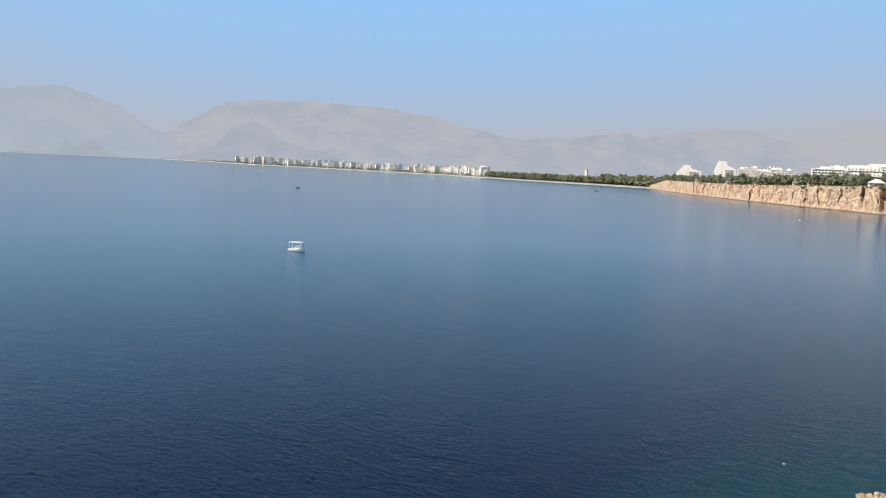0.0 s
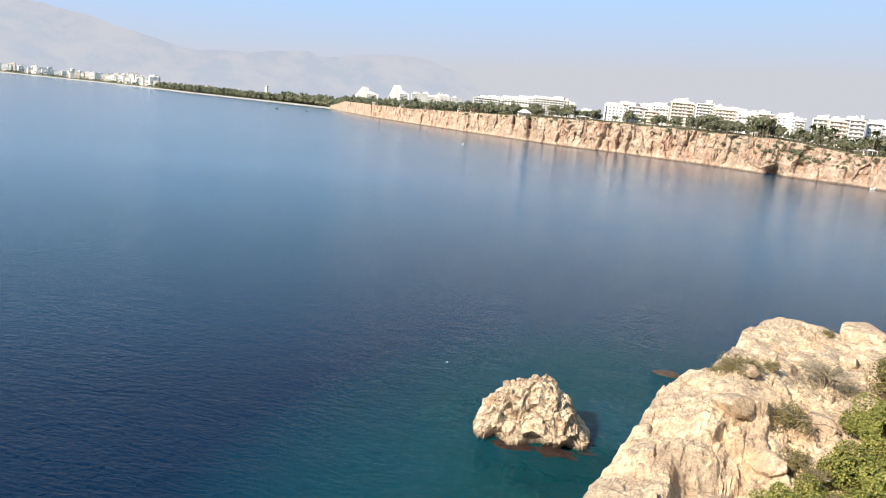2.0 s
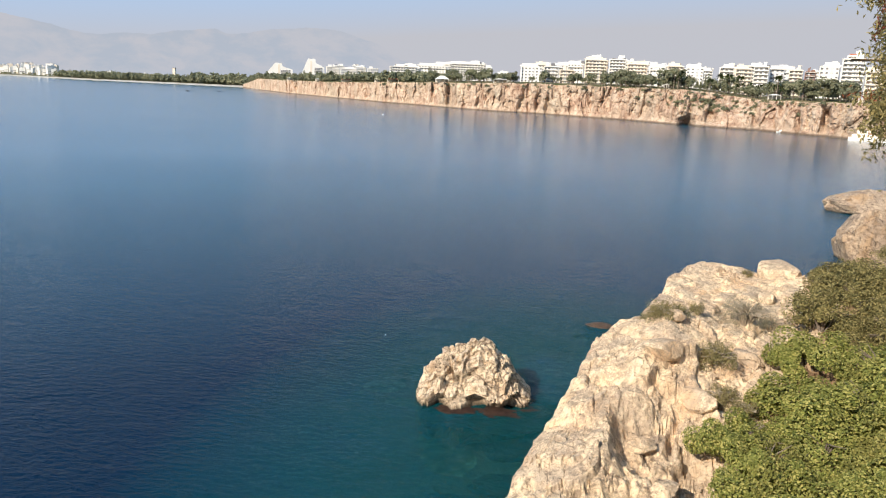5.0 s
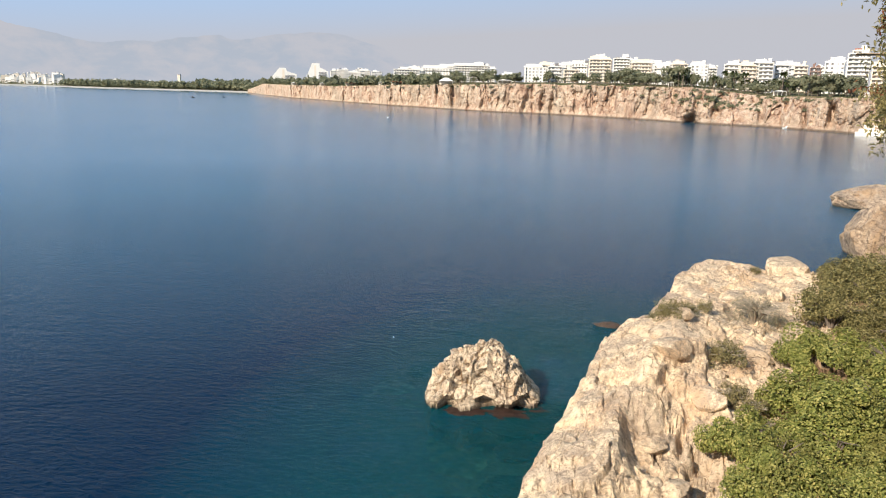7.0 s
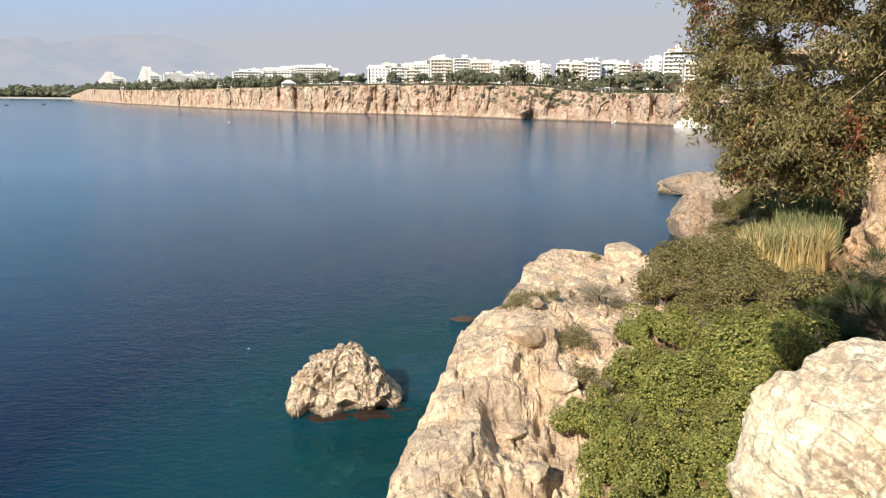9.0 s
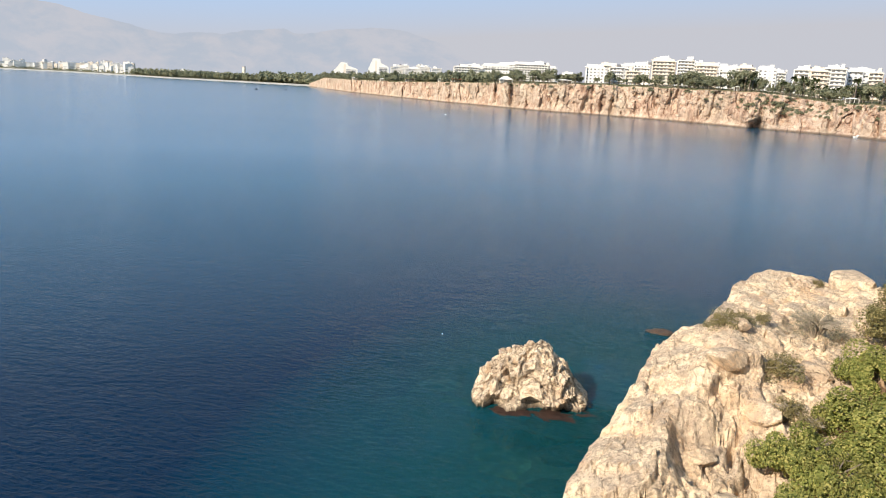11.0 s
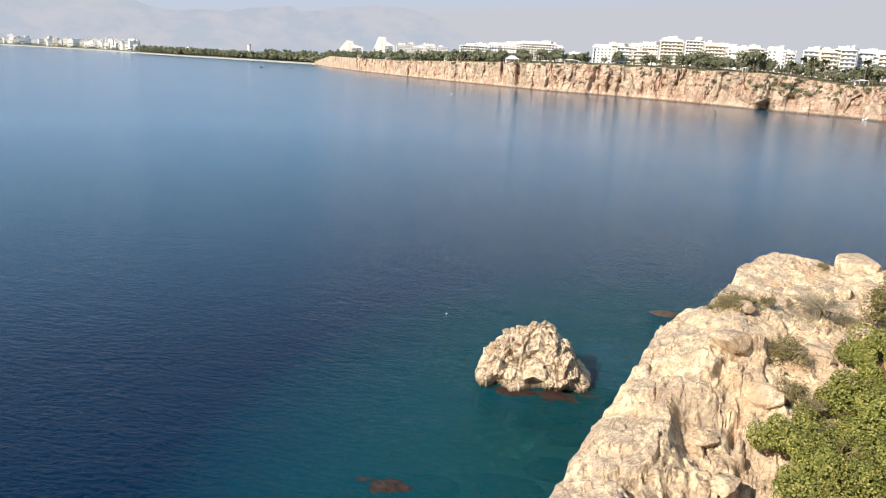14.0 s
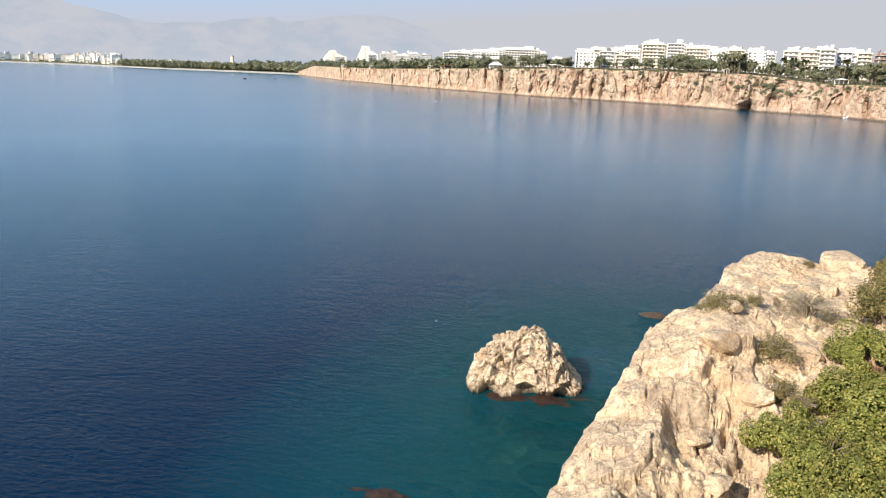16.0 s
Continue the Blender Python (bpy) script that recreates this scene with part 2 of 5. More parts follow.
def leaf_material(name, dark, mid, light, through=0.25, spread=1.0):
    n = Nodes(name, 0.6, 0.3)
    island = n.add("ShaderNodeNewGeometry").outputs["Random Per Island"]
    clump = n.noise(n.place(), 0.9 * spread, 3, 0.5)
    col = n.ramp(island, (0.0, dark), (0.55, mid), (1.0, light))
    col = n.mix(n.grey(clump, 0.35, 0.65, 0.0, 0.35), col, mid)
    faded = n.noise(n.place(), 0.35 * spread, 4, 0.65, 0.4)
    col = n.mix(n.grey(faded, 0.52, 0.66, 0.0, 0.45), col, tuple(0.55 * a + 0.45 * b for a, b in zip(dark, (0.30, 0.20, 0.08))))
    n.done(col)
    glow = n.add("ShaderNodeBsdfTranslucent")
    n.put(glow.inputs["Color"], col)
    both = n.tree.nodes.new("ShaderNodeMixShader")
    both.inputs["Fac"].default_value = through
    n.tree.links.new(n.bsdf.outputs[0], both.inputs[1])
    n.tree.links.new(glow.outputs[0], both.inputs[2])
    n.tree.links.new(both.outputs[0], n.tree.nodes["Material Output"].inputs["Surface"])
    return n.material


def plain(name, colour, rough=0.7, spread=0.12, scale=2.0, spec=0.3, metal=0.0):
    """A painted or plain surface with slight soiling."""
    n = Nodes(name, rough, spec)
    n.bsdf.inputs["Metallic"].default_value = metal
    f = n.noise(n.place((1, 1, 0.5)), scale, 5, 0.65)
    col = n.mix(n.grey(f, 0.35, 0.7, 0, 1), colour, tuple(c * (1 - spread * 2) for c in colour))
    return n.done(col)


LEAF_BRIGHT = leaf_material("bright_leaves", (0.095, 0.120, 0.028), (0.29, 0.305, 0.078), (0.62, 0.545, 0.19), 0.42)
LEAF_DARK = leaf_material("dull_leaves", (0.065, 0.062, 0.025), (0.25, 0.22, 0.085), (0.48, 0.39, 0.17), 0.36)
LEAF_TREE = leaf_material("tree_leaves", (0.11, 0.10, 0.044), (0.33, 0.29, 0.125), (0.60, 0.48, 0.22), 0.5)
LEAF_DRY = leaf_material("dry_scrub_leaves", (0.11, 0.10, 0.038), (0.23, 0.195, 0.085), (0.36, 0.29, 0.135), 0.25)
LEAF_GREY = leaf_material("grey_scrub_leaves", (0.12, 0.11, 0.065), (0.25, 0.22, 0.14), (0.38, 0.33, 0.21), 0.25)
# lightened base: aerial haze over the far trees is put into the leaf colour
LEAF_PINE = leaf_material("hazed_pine_needles", (0.16, 0.175, 0.11), (0.27, 0.28, 0.175), (0.40, 0.385, 0.25), 0.45, 0.2)
LEAF_RUST = leaf_material("rusty_seed_pods", (0.14, 0.040, 0.018), (0.28, 0.085, 0.040), (0.36, 0.14, 0.07), 0.3)
LEAF_PALM = leaf_material("palm_leaves", (0.020, 0.035, 0.012), (0.045, 0.065, 0.020), (0.085, 0.10, 0.035), 0.15)
LEAF_REED = leaf_material("reed_blades", (0.36, 0.29, 0.12), (0.66, 0.52, 0.25), (0.80, 0.64, 0.33), 0.4, 0.4)
LEAF_REED_TOP = leaf_material("green_reed_blades", (0.12, 0.14, 0.06), (0.23, 0.24, 0.10), (0.34, 0.33, 0.15), 0.3, 0.4)
WET_ROCK = plain("wet_weedy_rock", (0.10, 0.066, 0.046), 0.6, 0.3, 3.0)
WEED_ROCK = plain("red_brown_weed", (0.050, 0.026, 0.018), 0.7, 0.35, 2.0)
BARK = plain("grey_bark", (0.24, 0.19, 0.15), 0.9, 0.25, 9)
TWIG = plain("pale_twigs", (0.42, 0.35, 0.27), 0.9, 0.2, 9)
WHITE_WALL = plain("white_render", (0.79, 0.765, 0.72), 0.8, 0.03, 0.25)
CREAM_WALL = plain("cream_render", (0.78, 0.68, 0.56), 0.8, 0.04, 0.25)
GREY_WALL = plain("grey_white_render", (0.60, 0.60, 0.61), 0.8, 0.06, 0.25)
DARK_WALL = plain("brown_render", (0.25, 0.15, 0.12), 0.8, 0.08, 0.25)
PANE = plain("dark_window_glass", (0.20, 0.195, 0.20), 0.25, 0.1, 0.5, 0.5)
SLAB = plain("balcony_concrete", (0.78, 0.735, 0.67), 0.8, 0.05, 0.4)
TERRACOTTA = plain("red_roof_tiles", (0.42, 0.14, 0.08), 0.8, 0.15, 0.6)
ROOF_GREY = plain("grey_roof", (0.45, 0.42, 0.40), 0.8, 0.12, 0.4)
HULL_WHITE = plain("white_hull_paint", (0.80, 0.80, 0.78), 0.4, 0.04, 1.5, 0.5)
HULL_DARK = plain("dark_hull_paint", (0.05, 0.05, 0.055), 0.5, 0.1, 1.5)
CANVAS = plain("white_canvas", (0.78, 0.77, 0.74), 0.8, 0.04, 1.0)
WOOD = plain("brown_timber", (0.22, 0.13, 0.075), 0.7, 0.15, 6)


# ---- building helpers ----
def lattice(ix, iy, iz, seed):
    h = (ix * 374761393 + iy * 668265263 + iz * 2147483647 + seed * 974634777).astype(np.int64)
    h = (h ^ (h >> 13)) * 1274126177
    return (((h ^ (h >> 16)) & 0xFFFF) / 32767.5 - 1.0)


def value_noise(p, seed=0):
    """Smooth noise from -1 to 1 at points (n, 3)."""
    i = np.floor(p).astype(np.int64)
    f = p - i
    f = f * f * (3 - 2 * f)
    out = 0.0
    for dx in (0, 1):
        for dy in (0, 1):
            for dz in (0, 1):
                w = (f[:, 0] if dx else 1 - f[:, 0]) * (f[:, 1] if dy else 1 - f[:, 1]) * (f[:, 2] if dz else 1 - f[:, 2])
                out = out + w * lattice(i[:, 0] + dx, i[:, 1] + dy, i[:, 2] + dz, seed)
    return out


def fbm(p, scale, octaves=5, gain=0.5, seed=0, ridged=False):
    p = np.asarray(p, float) * scale
    total, amp, norm = 0.0, 1.0, 0.0
    for k in range(octaves):
        v = value_noise(p + 17.3 * k, seed + k)
        if ridged:
            v = 1 - 2 * np.abs(v)
        total, norm = total + amp * v, norm + amp
        p, amp = p * 2.03, amp * gain
    return total / norm


def blocks(p, size, seed=0):
    """Broken blocks: for points (n, 3), a level for the block that each lies in, and how near it is to a joint (0 at a joint)."""
    q = np.asarray(p, float) / size
    i = np.floor(q).astype(np.int64)
    best, second, level = np.full(len(q), 9.0), np.full(len(q), 9.0), np.zeros(len(q))
    for dx in (-1, 0, 1):
        for dy in (-1, 0, 1):
            for dz in (-1, 0, 1):
                c = i + [dx, dy, dz]
                jit = np.stack([lattice(c[:, 0], c[:, 1], c[:, 2], seed + k) * 0.45 + 0.5 for k in (1, 2, 3)], 1)
                d = np.linalg.norm(c + jit - q, axis=1)
                near = d < best
                second = np.where(near, best, np.minimum(second, d))
                level = np.where(near, lattice(c[:, 0], c[:, 1], c[:, 2], seed + 9), level)
                best = np.where(near, d, best)
    return level, np.clip((second - best) / 0.25, 0, 1)


def mesh_from(name, verts, faces, material, smooth=False):
    me = bpy.data.meshes.new(name)
    me.from_pydata(np.asarray(verts).tolist(), [], np.asarray(faces).tolist() if isinstance(faces, np.ndarray) else faces)
    if smooth:
        me.polygons.foreach_set("use_smooth", [True] * len(me.polygons))
    me.materials.append(material)
    me.update()
    return me


def grid_faces(rows, cols, wrap=False):
    r, c = np.meshgrid(np.arange(rows - 1), np.arange(cols if wrap else cols - 1), indexing="ij")
    a, b = (r * cols + c).ravel(), (r * cols + (c + 1) % cols).ravel()
    return np.stack([a, b, b + cols, a + cols], 1)


def part(name, data, parent, label="", material=None):
    """Links a mesh, or a bmesh with its material, as one object under a thing or a part."""
    if isinstance(data, bmesh.types.BMesh):
        me = bpy.data.meshes.new(name)
        data.to_mesh(me)
        data.free()
        me.materials.append(material)
        data = me
    ob = new(name, data)
    ob.parent = parent
    return tagged(ob, label)


def thing(name, label, category, m=None, group="", kind=""):
    ob = tagged(new(name), label, category, group, kind)
    ob.empty_display_size = 0.2
    if m is not None:
        ob.matrix_basis = m
    return ob


def box(bm, size, at, bevel=0.0):
    made = bmesh.ops.create_cube(bm, size=1.0, matrix=Matrix.Translation(at) @ Matrix.Diagonal((*size, 1)))
    if bevel:
        edges = list({e for v in made["verts"] for e in v.link_edges})
        bmesh.ops.bevel(bm, geom=edges, offset=bevel, segments=2, affect="EDGES")
    return bm


def tube(points, radii, sides=7):
    """Verts and faces of a tapered limb along points."""
    points = [Vector(p) for p in points]
    verts, faces = [], []
    for k, p in enumerate(points):
        along = (points[min(k + 1, len(points) - 1)] - points[max(k - 1, 0)]).normalized()
        q = along.to_track_quat("Z", "Y")
        for s in range(sides):
            a = 2 * math.pi * s / sides
            verts.append(p + q @ Vector((math.cos(a) * radii[k], math.sin(a) * radii[k], 0)))
    for k in range(len(points) - 1):
        for s in range(sides):
            t = (s + 1) % sides
            faces.append((k * sides + s, k * sides + t, (k + 1) * sides + t, (k + 1) * sides + s))
    faces.append(tuple(range((len(points) - 1) * sides, len(points) * sides)))
    return verts, faces


def merged(pieces):
    verts, faces = [], []
    for v, f in pieces:
        base = len(verts)
        verts.extend(v)
        faces.extend(tuple(i + base for i in face) for face in f)
    return verts, faces


def leaf_cloud(centres, normals, length, width, rng, droop=0.0, fold=0.25):
    """Six-cornered leaves with a folded midrib, one at each centre, facing roughly along normals."""
    n = len(centres)
    d = rng.normal(size=(n, 3))
    d[:, 2] -= droop
    d -= normals * np.sum(d * normals, 1)[:, None] * 0.8
    d /= np.linalg.norm(d, axis=1)[:, None]
    side = np.cross(d, normals + rng.normal(size=(n, 3)) * 0.35)
    side /= np.linalg.norm(side, axis=1)[:, None] + 1e-9
    up = np.cross(side, d)
    ln = (length * rng.uniform(0.65, 1.25, n))[:, None]
    wd = (width * rng.uniform(0.7, 1.2, n))[:, None]
    a = centres - d * ln * 0.5
    b = centres - d * ln * 0.12 + side * wd * 0.5 + up * wd * fold
    c = centres + d * ln * 0.5 - up * ln * 0.08
    e = centres - d * ln * 0.12 - side * wd * 0.5 + up * wd * fold
    verts = np.stack([a, b, c, e], 1).reshape(-1, 3)
    k = np.arange(n)[:, None] * 4
    faces = np.concatenate([k + [[0, 1, 2]], k + [[0, 2, 3]]], 0)
    return verts, faces


# ---- sea, far coast, mountains ----
from mathutils.bvhtree import BVHTree


def sea():
    n = 24
    rings = [0.0, 40, 120, 400, 1200, 3000, 6500]
    verts, faces = [(0, 0, 0)], []
    for r in rings[1:]:
        verts += [(r * math.cos(2 * math.pi * k / n), r * math.sin(2 * math.pi * k / n), 0) for k in range(n)]
    faces += [(0, 1 + k, 1 + (k + 1) % n) for k in range(n)]
    for q in range(len(rings) - 2):
        b = 1 + q * n
        faces += [(b + k, b + n + k, b + n + (k + 1) % n, b + (k + 1) % n) for k in range(n)]
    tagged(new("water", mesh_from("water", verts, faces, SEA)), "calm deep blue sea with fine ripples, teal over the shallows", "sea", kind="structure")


sea()

# bearing of the far shore, its range, and the height of the cliff top there
SHORE_AZ = [-76, -66, -60, -56, -48, -41, -36, -30, -26.4, -25.2, -23.3, -20, -16.1, -11.1, -7.9, -5.2, 0.6, 6.5, 11.3, 17, 20.3, 26, 34]
SHORE_R = [4800, 4700, 4300, 3300, 2900, 2550, 2100, 1880, 1760, 1480, 1228, 1024, 874, 761, 708, 692, 640, 578, 556, 505, 486, 440, 400]
CLIFF_Z = [3, 3, 3, 3, 3, 3, 3, 3, 6, 21, 20, 20.4, 22.7, 25.0, 25.7, 26.6, 26.3, 25.5, 20.6, 20.8, 21.0, 20, 20]


def shore(az):
    return np.interp(az, SHORE_AZ, SHORE_R)


def top_height(az):
    return np.interp(az, SHORE_AZ, CLIFF_Z)


def far_cliff():
    """The ochre cliff across the bay: a fluted wall with gullies, caves and a rubble foot."""
    az = np.concatenate([np.arange(-26.3, -20, 0.045), np.arange(-20, -8, 0.06), np.arange(-8, 33.5, 0.075)])
    rows = 44
    r0 = shore(az)
    h = top_height(az)
    v = np.linspace(0, 1, rows)
    A, Vv = np.meshgrid(np.radians(az), v)
    R0, Hh = np.broadcast_to(r0, A.shape), np.broadcast_to(h, A.shape)
    # how far the face leans back: steep walls, with a gentler overgrown slope between 8 and 13 degrees
    soft = np.exp(-((np.degrees(A) - 9.6) / 3.4) ** 2)
    Z = -0.8 + (Hh + 0.8) * Vv
    P = np.stack([R0 * np.sin(A), R0 * np.cos(A), Z * 0.18], -1).reshape(-1, 3)
    flute = fbm(P, 0.055, 5, 0.55, 3, True).reshape(A.shape)
    lump = fbm(P * [1, 1, 4.0], 0.10, 4, 0.55, 9).reshape(A.shape)
    rough = fbm(P * [1, 1, 5.0], 0.35, 3, 0.6, 21).reshape(A.shape)
    Q = np.stack([R0 * np.sin(A), R0 * np.cos(A), Z], -1).reshape(-1, 3)
    Q = Q + 2.5 * np.stack([fbm(Q + 40.0 * k, 0.11, 3, 0.5, 25 + k) for k in range(3)], 1)
    lev1, gap1 = (q.reshape(A.shape) for q in blocks(Q * [1, 1, 0.55], 8.5, 33))
    lev2, gap2 = (q.reshape(A.shape) for q in blocks(Q * [1, 1, 0.8], 3.6, 35))
    push = 2.6 * lev1 + 1.2 * lev2 - 1.8 * (1 - gap1) - 0.8 * (1 - gap2) + 3.2 * flute + 2.6 * lump + 1.4 * rough
    lean = 5.0 * Vv + 26 * soft * Vv ** 1.5
    foot = -(4.5 + 3.0 * lump) * np.clip(0.16 - Vv, 0, 1) / 0.16
    back = lean + foot - push * np.clip(0.35 + Vv * 2, 0, 1)
    # gullies and sea caves: bearing, half width, depth, lower and upper share of the height
    for c, w, d, lo, hi in ((-11.0, 0.28, 15, 0.05, 1.1), (-7.9, 0.42, 9, 0.15, 0.75), (-14.2, 0.25, 7, 0.0, 0.6), (6.4, 0.5, 18, -0.30, 0.30),
                            (8.1, 0.4, 9, 0.12, 0.5), (11.2, 0.3, 8, 0.05, 0.8), (3.6, 0.4, 5, 0.2, 0.6), (-5.0, 0.18, 5, 0, 1), (13.9, 0.22, 7, 0, 0.7),
                            (-17.2, 0.25, 7, 0, 1), (-20.1, 0.2, 8, 0, 1), (-22.4, 0.16, 8, 0, 1), (0.9, 0.25, 5, 0.2, 1), (15.6, 0.25, 6, 0.1, 1)):
        inside = np.exp(-(((np.degrees(A) - c + 0.5 * (Vv - 0.5) * w + 0.35 * w * rough) / w) ** 2 + ((Vv - (lo + hi) / 2) / ((hi - lo) / 2)) ** 2) ** 2)
        back = back + d * inside
    more_gullies = random.Random(77)
    for k in range(24):
        c, w, d = more_gullies.uniform(-26, 20), more_gullies.uniform(0.09, 0.28), more_gullies.uniform(3, 7)
        lo = more_gullies.uniform(-0.2, 0.5)
        hi = lo + more_gullies.uniform(0.3, 0.8)
        slant = more_gullies.uniform(-1.5, 1.5)
        back = back + d * np.exp(-(((np.degrees(A) - c + slant * (Vv - 0.5) * w + 0.4 * w * rough) / w) ** 2 + ((Vv - (lo + hi) / 2) / ((hi - lo) / 2)) ** 2) ** 2)
    Rr = R0 + back
    Z = Z + np.where(Vv > 0.9, 1.2 * lump, 0) + np.where((Vv > 0.02) & (Vv < 0.95), 0.5 * rough, 0)
    face = np.stack([Rr * np.sin(A), Rr * np.cos(A), Z], -1)
    # the plateau behind it
    more = []
    for back_by, up in ((4, 0.6), (15, 0.8), (40, 1.6), (90, 2.5), (180, 3), (420, 4)):
        rr = Rr[-1] + back_by
        more.append(np.stack([rr * np.sin(A[-1]), rr * np.cos(A[-1]), h + up * np.clip((az + 27) / 3, 0.3, 1) + 0.3 * lump[-1]], -1))
    tagged(new("far_cliff", mesh_from("far_cliff", face.reshape(-1, 3), grid_faces(rows, len(az)), CLIFF)),
           "ochre limestone sea cliff with gullies and caves", "cliff", kind="structure")
    top = np.stack([face[-1]] + more)
    tagged(new("clifftop_ground", mesh_from("clifftop_ground", top.reshape(-1, 3), grid_faces(len(top), len(az)), PARK)),
           "dry grass and bare earth on the far cliff top", "ground", kind="structure")
    return (az, Rr[-1]), BVHTree.FromPolygons(face.reshape(-1, 3).tolist(), grid_faces(rows, len(az)).tolist())


CLIFF_EDGE, CLIFF_FACE = far_cliff()


def edge(az):
    """Range of the far cliff's upper edge at a bearing."""
    return float(np.interp(az, *CLIFF_EDGE))


def far_land():
    az = np.arange(-72, -24.9, 0.25)
    A = np.radians(az)
    r0 = shore(az) + 8 * fbm(np.stack([az, az * 0, az * 0], 1), 0.8, 3)
    def strip(steps):
        return np.stack([np.stack([(r0 + d) * np.sin(A), (r0 + d) * np.cos(A), np.full_like(az, z)], -1) for d, z in steps])
    sand = strip([(-4, -0.3), (0, 0.3), (22, 1.9), (45, 3.2)])
    tagged(new("beach", mesh_from("beach", sand.reshape(-1, 3), grid_faces(len(sand), len(az)), BEACH)), "long pale shingle beach round the bay", "beach", kind="structure")
    land = strip([(45, 3.2), (120, 4.2), (300, 5), (700, 5), (1600, 6), (3000, 7)])
    tagged(new("coastal_plain", mesh_from("coastal_plain", land.reshape(-1, 3), grid_faces(len(land), len(az)), PARK)), "flat coastal land behind the beach", "ground", kind="structure")


far_land()


def mountains(name, label, bearings, elevations, distance, jag, material, seed):
    """A ridge of far mountains with spurs and ravines facing the bay."""
    az = np.arange(bearings[0], bearings[-1], 0.12)
    A = np.radians(az)
    crest = np.interp(az, bearings, elevations)
    line = np.stack([az, az * 0 + seed, az * 0], 1)
    crest = np.maximum(crest + jag * fbm(line, 0.9, 5, 0.55, seed) * np.clip(crest, 0, 1), 0.02)
    rows = 14
    out = []
    for k in range(rows):
        v = k / (rows - 1)
        q = np.stack([az * 1.0, az * 0 + v * 1.5, az * 0 + seed], 1)
        spur = fbm(q, 0.5, 2, 0.4, seed + 5, True)
        r = distance - 420 * (1 - v) + 45 * spur * (1 - v ** 3)
        z = -10 + (EYE + 10 + distance * np.tan(np.radians(crest))) * v
        out.append(np.stack([r * np.sin(A), r * np.cos(A), z], -1))
    out = np.stack(out)
    tagged(new("backdrop", mesh_from(name, out.reshape(-1, 3), grid_faces(rows, len(az)), material)), label, "mountains", kind="structure")


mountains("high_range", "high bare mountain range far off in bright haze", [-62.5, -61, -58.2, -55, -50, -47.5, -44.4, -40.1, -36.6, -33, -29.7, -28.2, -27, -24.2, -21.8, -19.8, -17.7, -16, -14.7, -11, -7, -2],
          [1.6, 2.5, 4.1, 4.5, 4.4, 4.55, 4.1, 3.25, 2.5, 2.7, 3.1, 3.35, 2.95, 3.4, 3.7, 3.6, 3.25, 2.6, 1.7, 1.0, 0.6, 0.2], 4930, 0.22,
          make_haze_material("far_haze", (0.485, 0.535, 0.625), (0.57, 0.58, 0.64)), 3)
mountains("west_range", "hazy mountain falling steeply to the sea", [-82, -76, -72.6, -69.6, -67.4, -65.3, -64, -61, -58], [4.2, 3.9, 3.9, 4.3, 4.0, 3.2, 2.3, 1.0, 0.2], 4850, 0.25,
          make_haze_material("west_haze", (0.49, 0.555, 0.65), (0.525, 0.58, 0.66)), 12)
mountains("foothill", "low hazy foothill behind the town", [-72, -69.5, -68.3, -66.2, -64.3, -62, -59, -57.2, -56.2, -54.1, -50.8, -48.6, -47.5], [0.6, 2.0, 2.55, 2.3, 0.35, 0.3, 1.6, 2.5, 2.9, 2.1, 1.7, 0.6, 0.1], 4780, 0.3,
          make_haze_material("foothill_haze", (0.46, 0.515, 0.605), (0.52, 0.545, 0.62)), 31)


# ---- near headland ----

EDGE_R = [2, 10, 16, 22, 29, 34.5, 39, 42.5, 46.5, 50, 57, 61, 66, 80, 130]
EDGE_AZ = [-60, -26, -17, -10.6, -5.3, -1.5, 0.65, 2.1, 4.6, 5.2, 6.7, 8.4, 10, 12.5, 17.5]
EDGE_Z = [3, 2.5, 2.5, 3.4, 4.8, 6.4, 7.7, 8.2, 8.1, 8.3, 8.75, 8.9, 7.6, 6.5, 5.0]


def slope_height(az, r):
    """The smooth shape of the near slope: a rock shelf over the sea that climbs to the cliff beside the camera."""
    e_az, e_z = np.interp(r, EDGE_R, EDGE_AZ), np.interp(r, EDGE_R, EDGE_Z)
    lateral = np.radians(az - e_az) * r
    z = e_z + np.clip(lateral - 5, 0, 60) * 0.05
    z = z - 0.05 * np.clip(r - 40, 0, 60) * np.clip((az - 15) / 8, 0, 1)
    # the bank under the camera
    bank = np.clip((np.interp(az, [16, 24], [7.0, 15.0]) - r) / np.interp(az, [16, 24], [4.8, 12.8]), 0, 1)
    z = z + (20.2 - z) * bank ** 1.2
    # the overgrown bank behind the reeds
    z = z + 10.0 * np.exp(-((az - 27.5) * 2.1 / 9.0) ** 2 - ((r - 120) / 18.0) ** 2)
    # the seaward drop, and the tip of the shelf
    drop = np.clip(-lateral / 2.4, 0, 1)
    z = z - (z + 3.5) * drop ** 0.75
    tip = np.interp(az, [5, 9, 13, 16, 18, 20, 22, 26, 40], [61, 64, 66, 67, 70, 84, 120, 146, 160])
    end = np.clip((r - tip) / 5.0, 0, 1)
    return z - (z + 3.5) * end ** 0.8, lateral


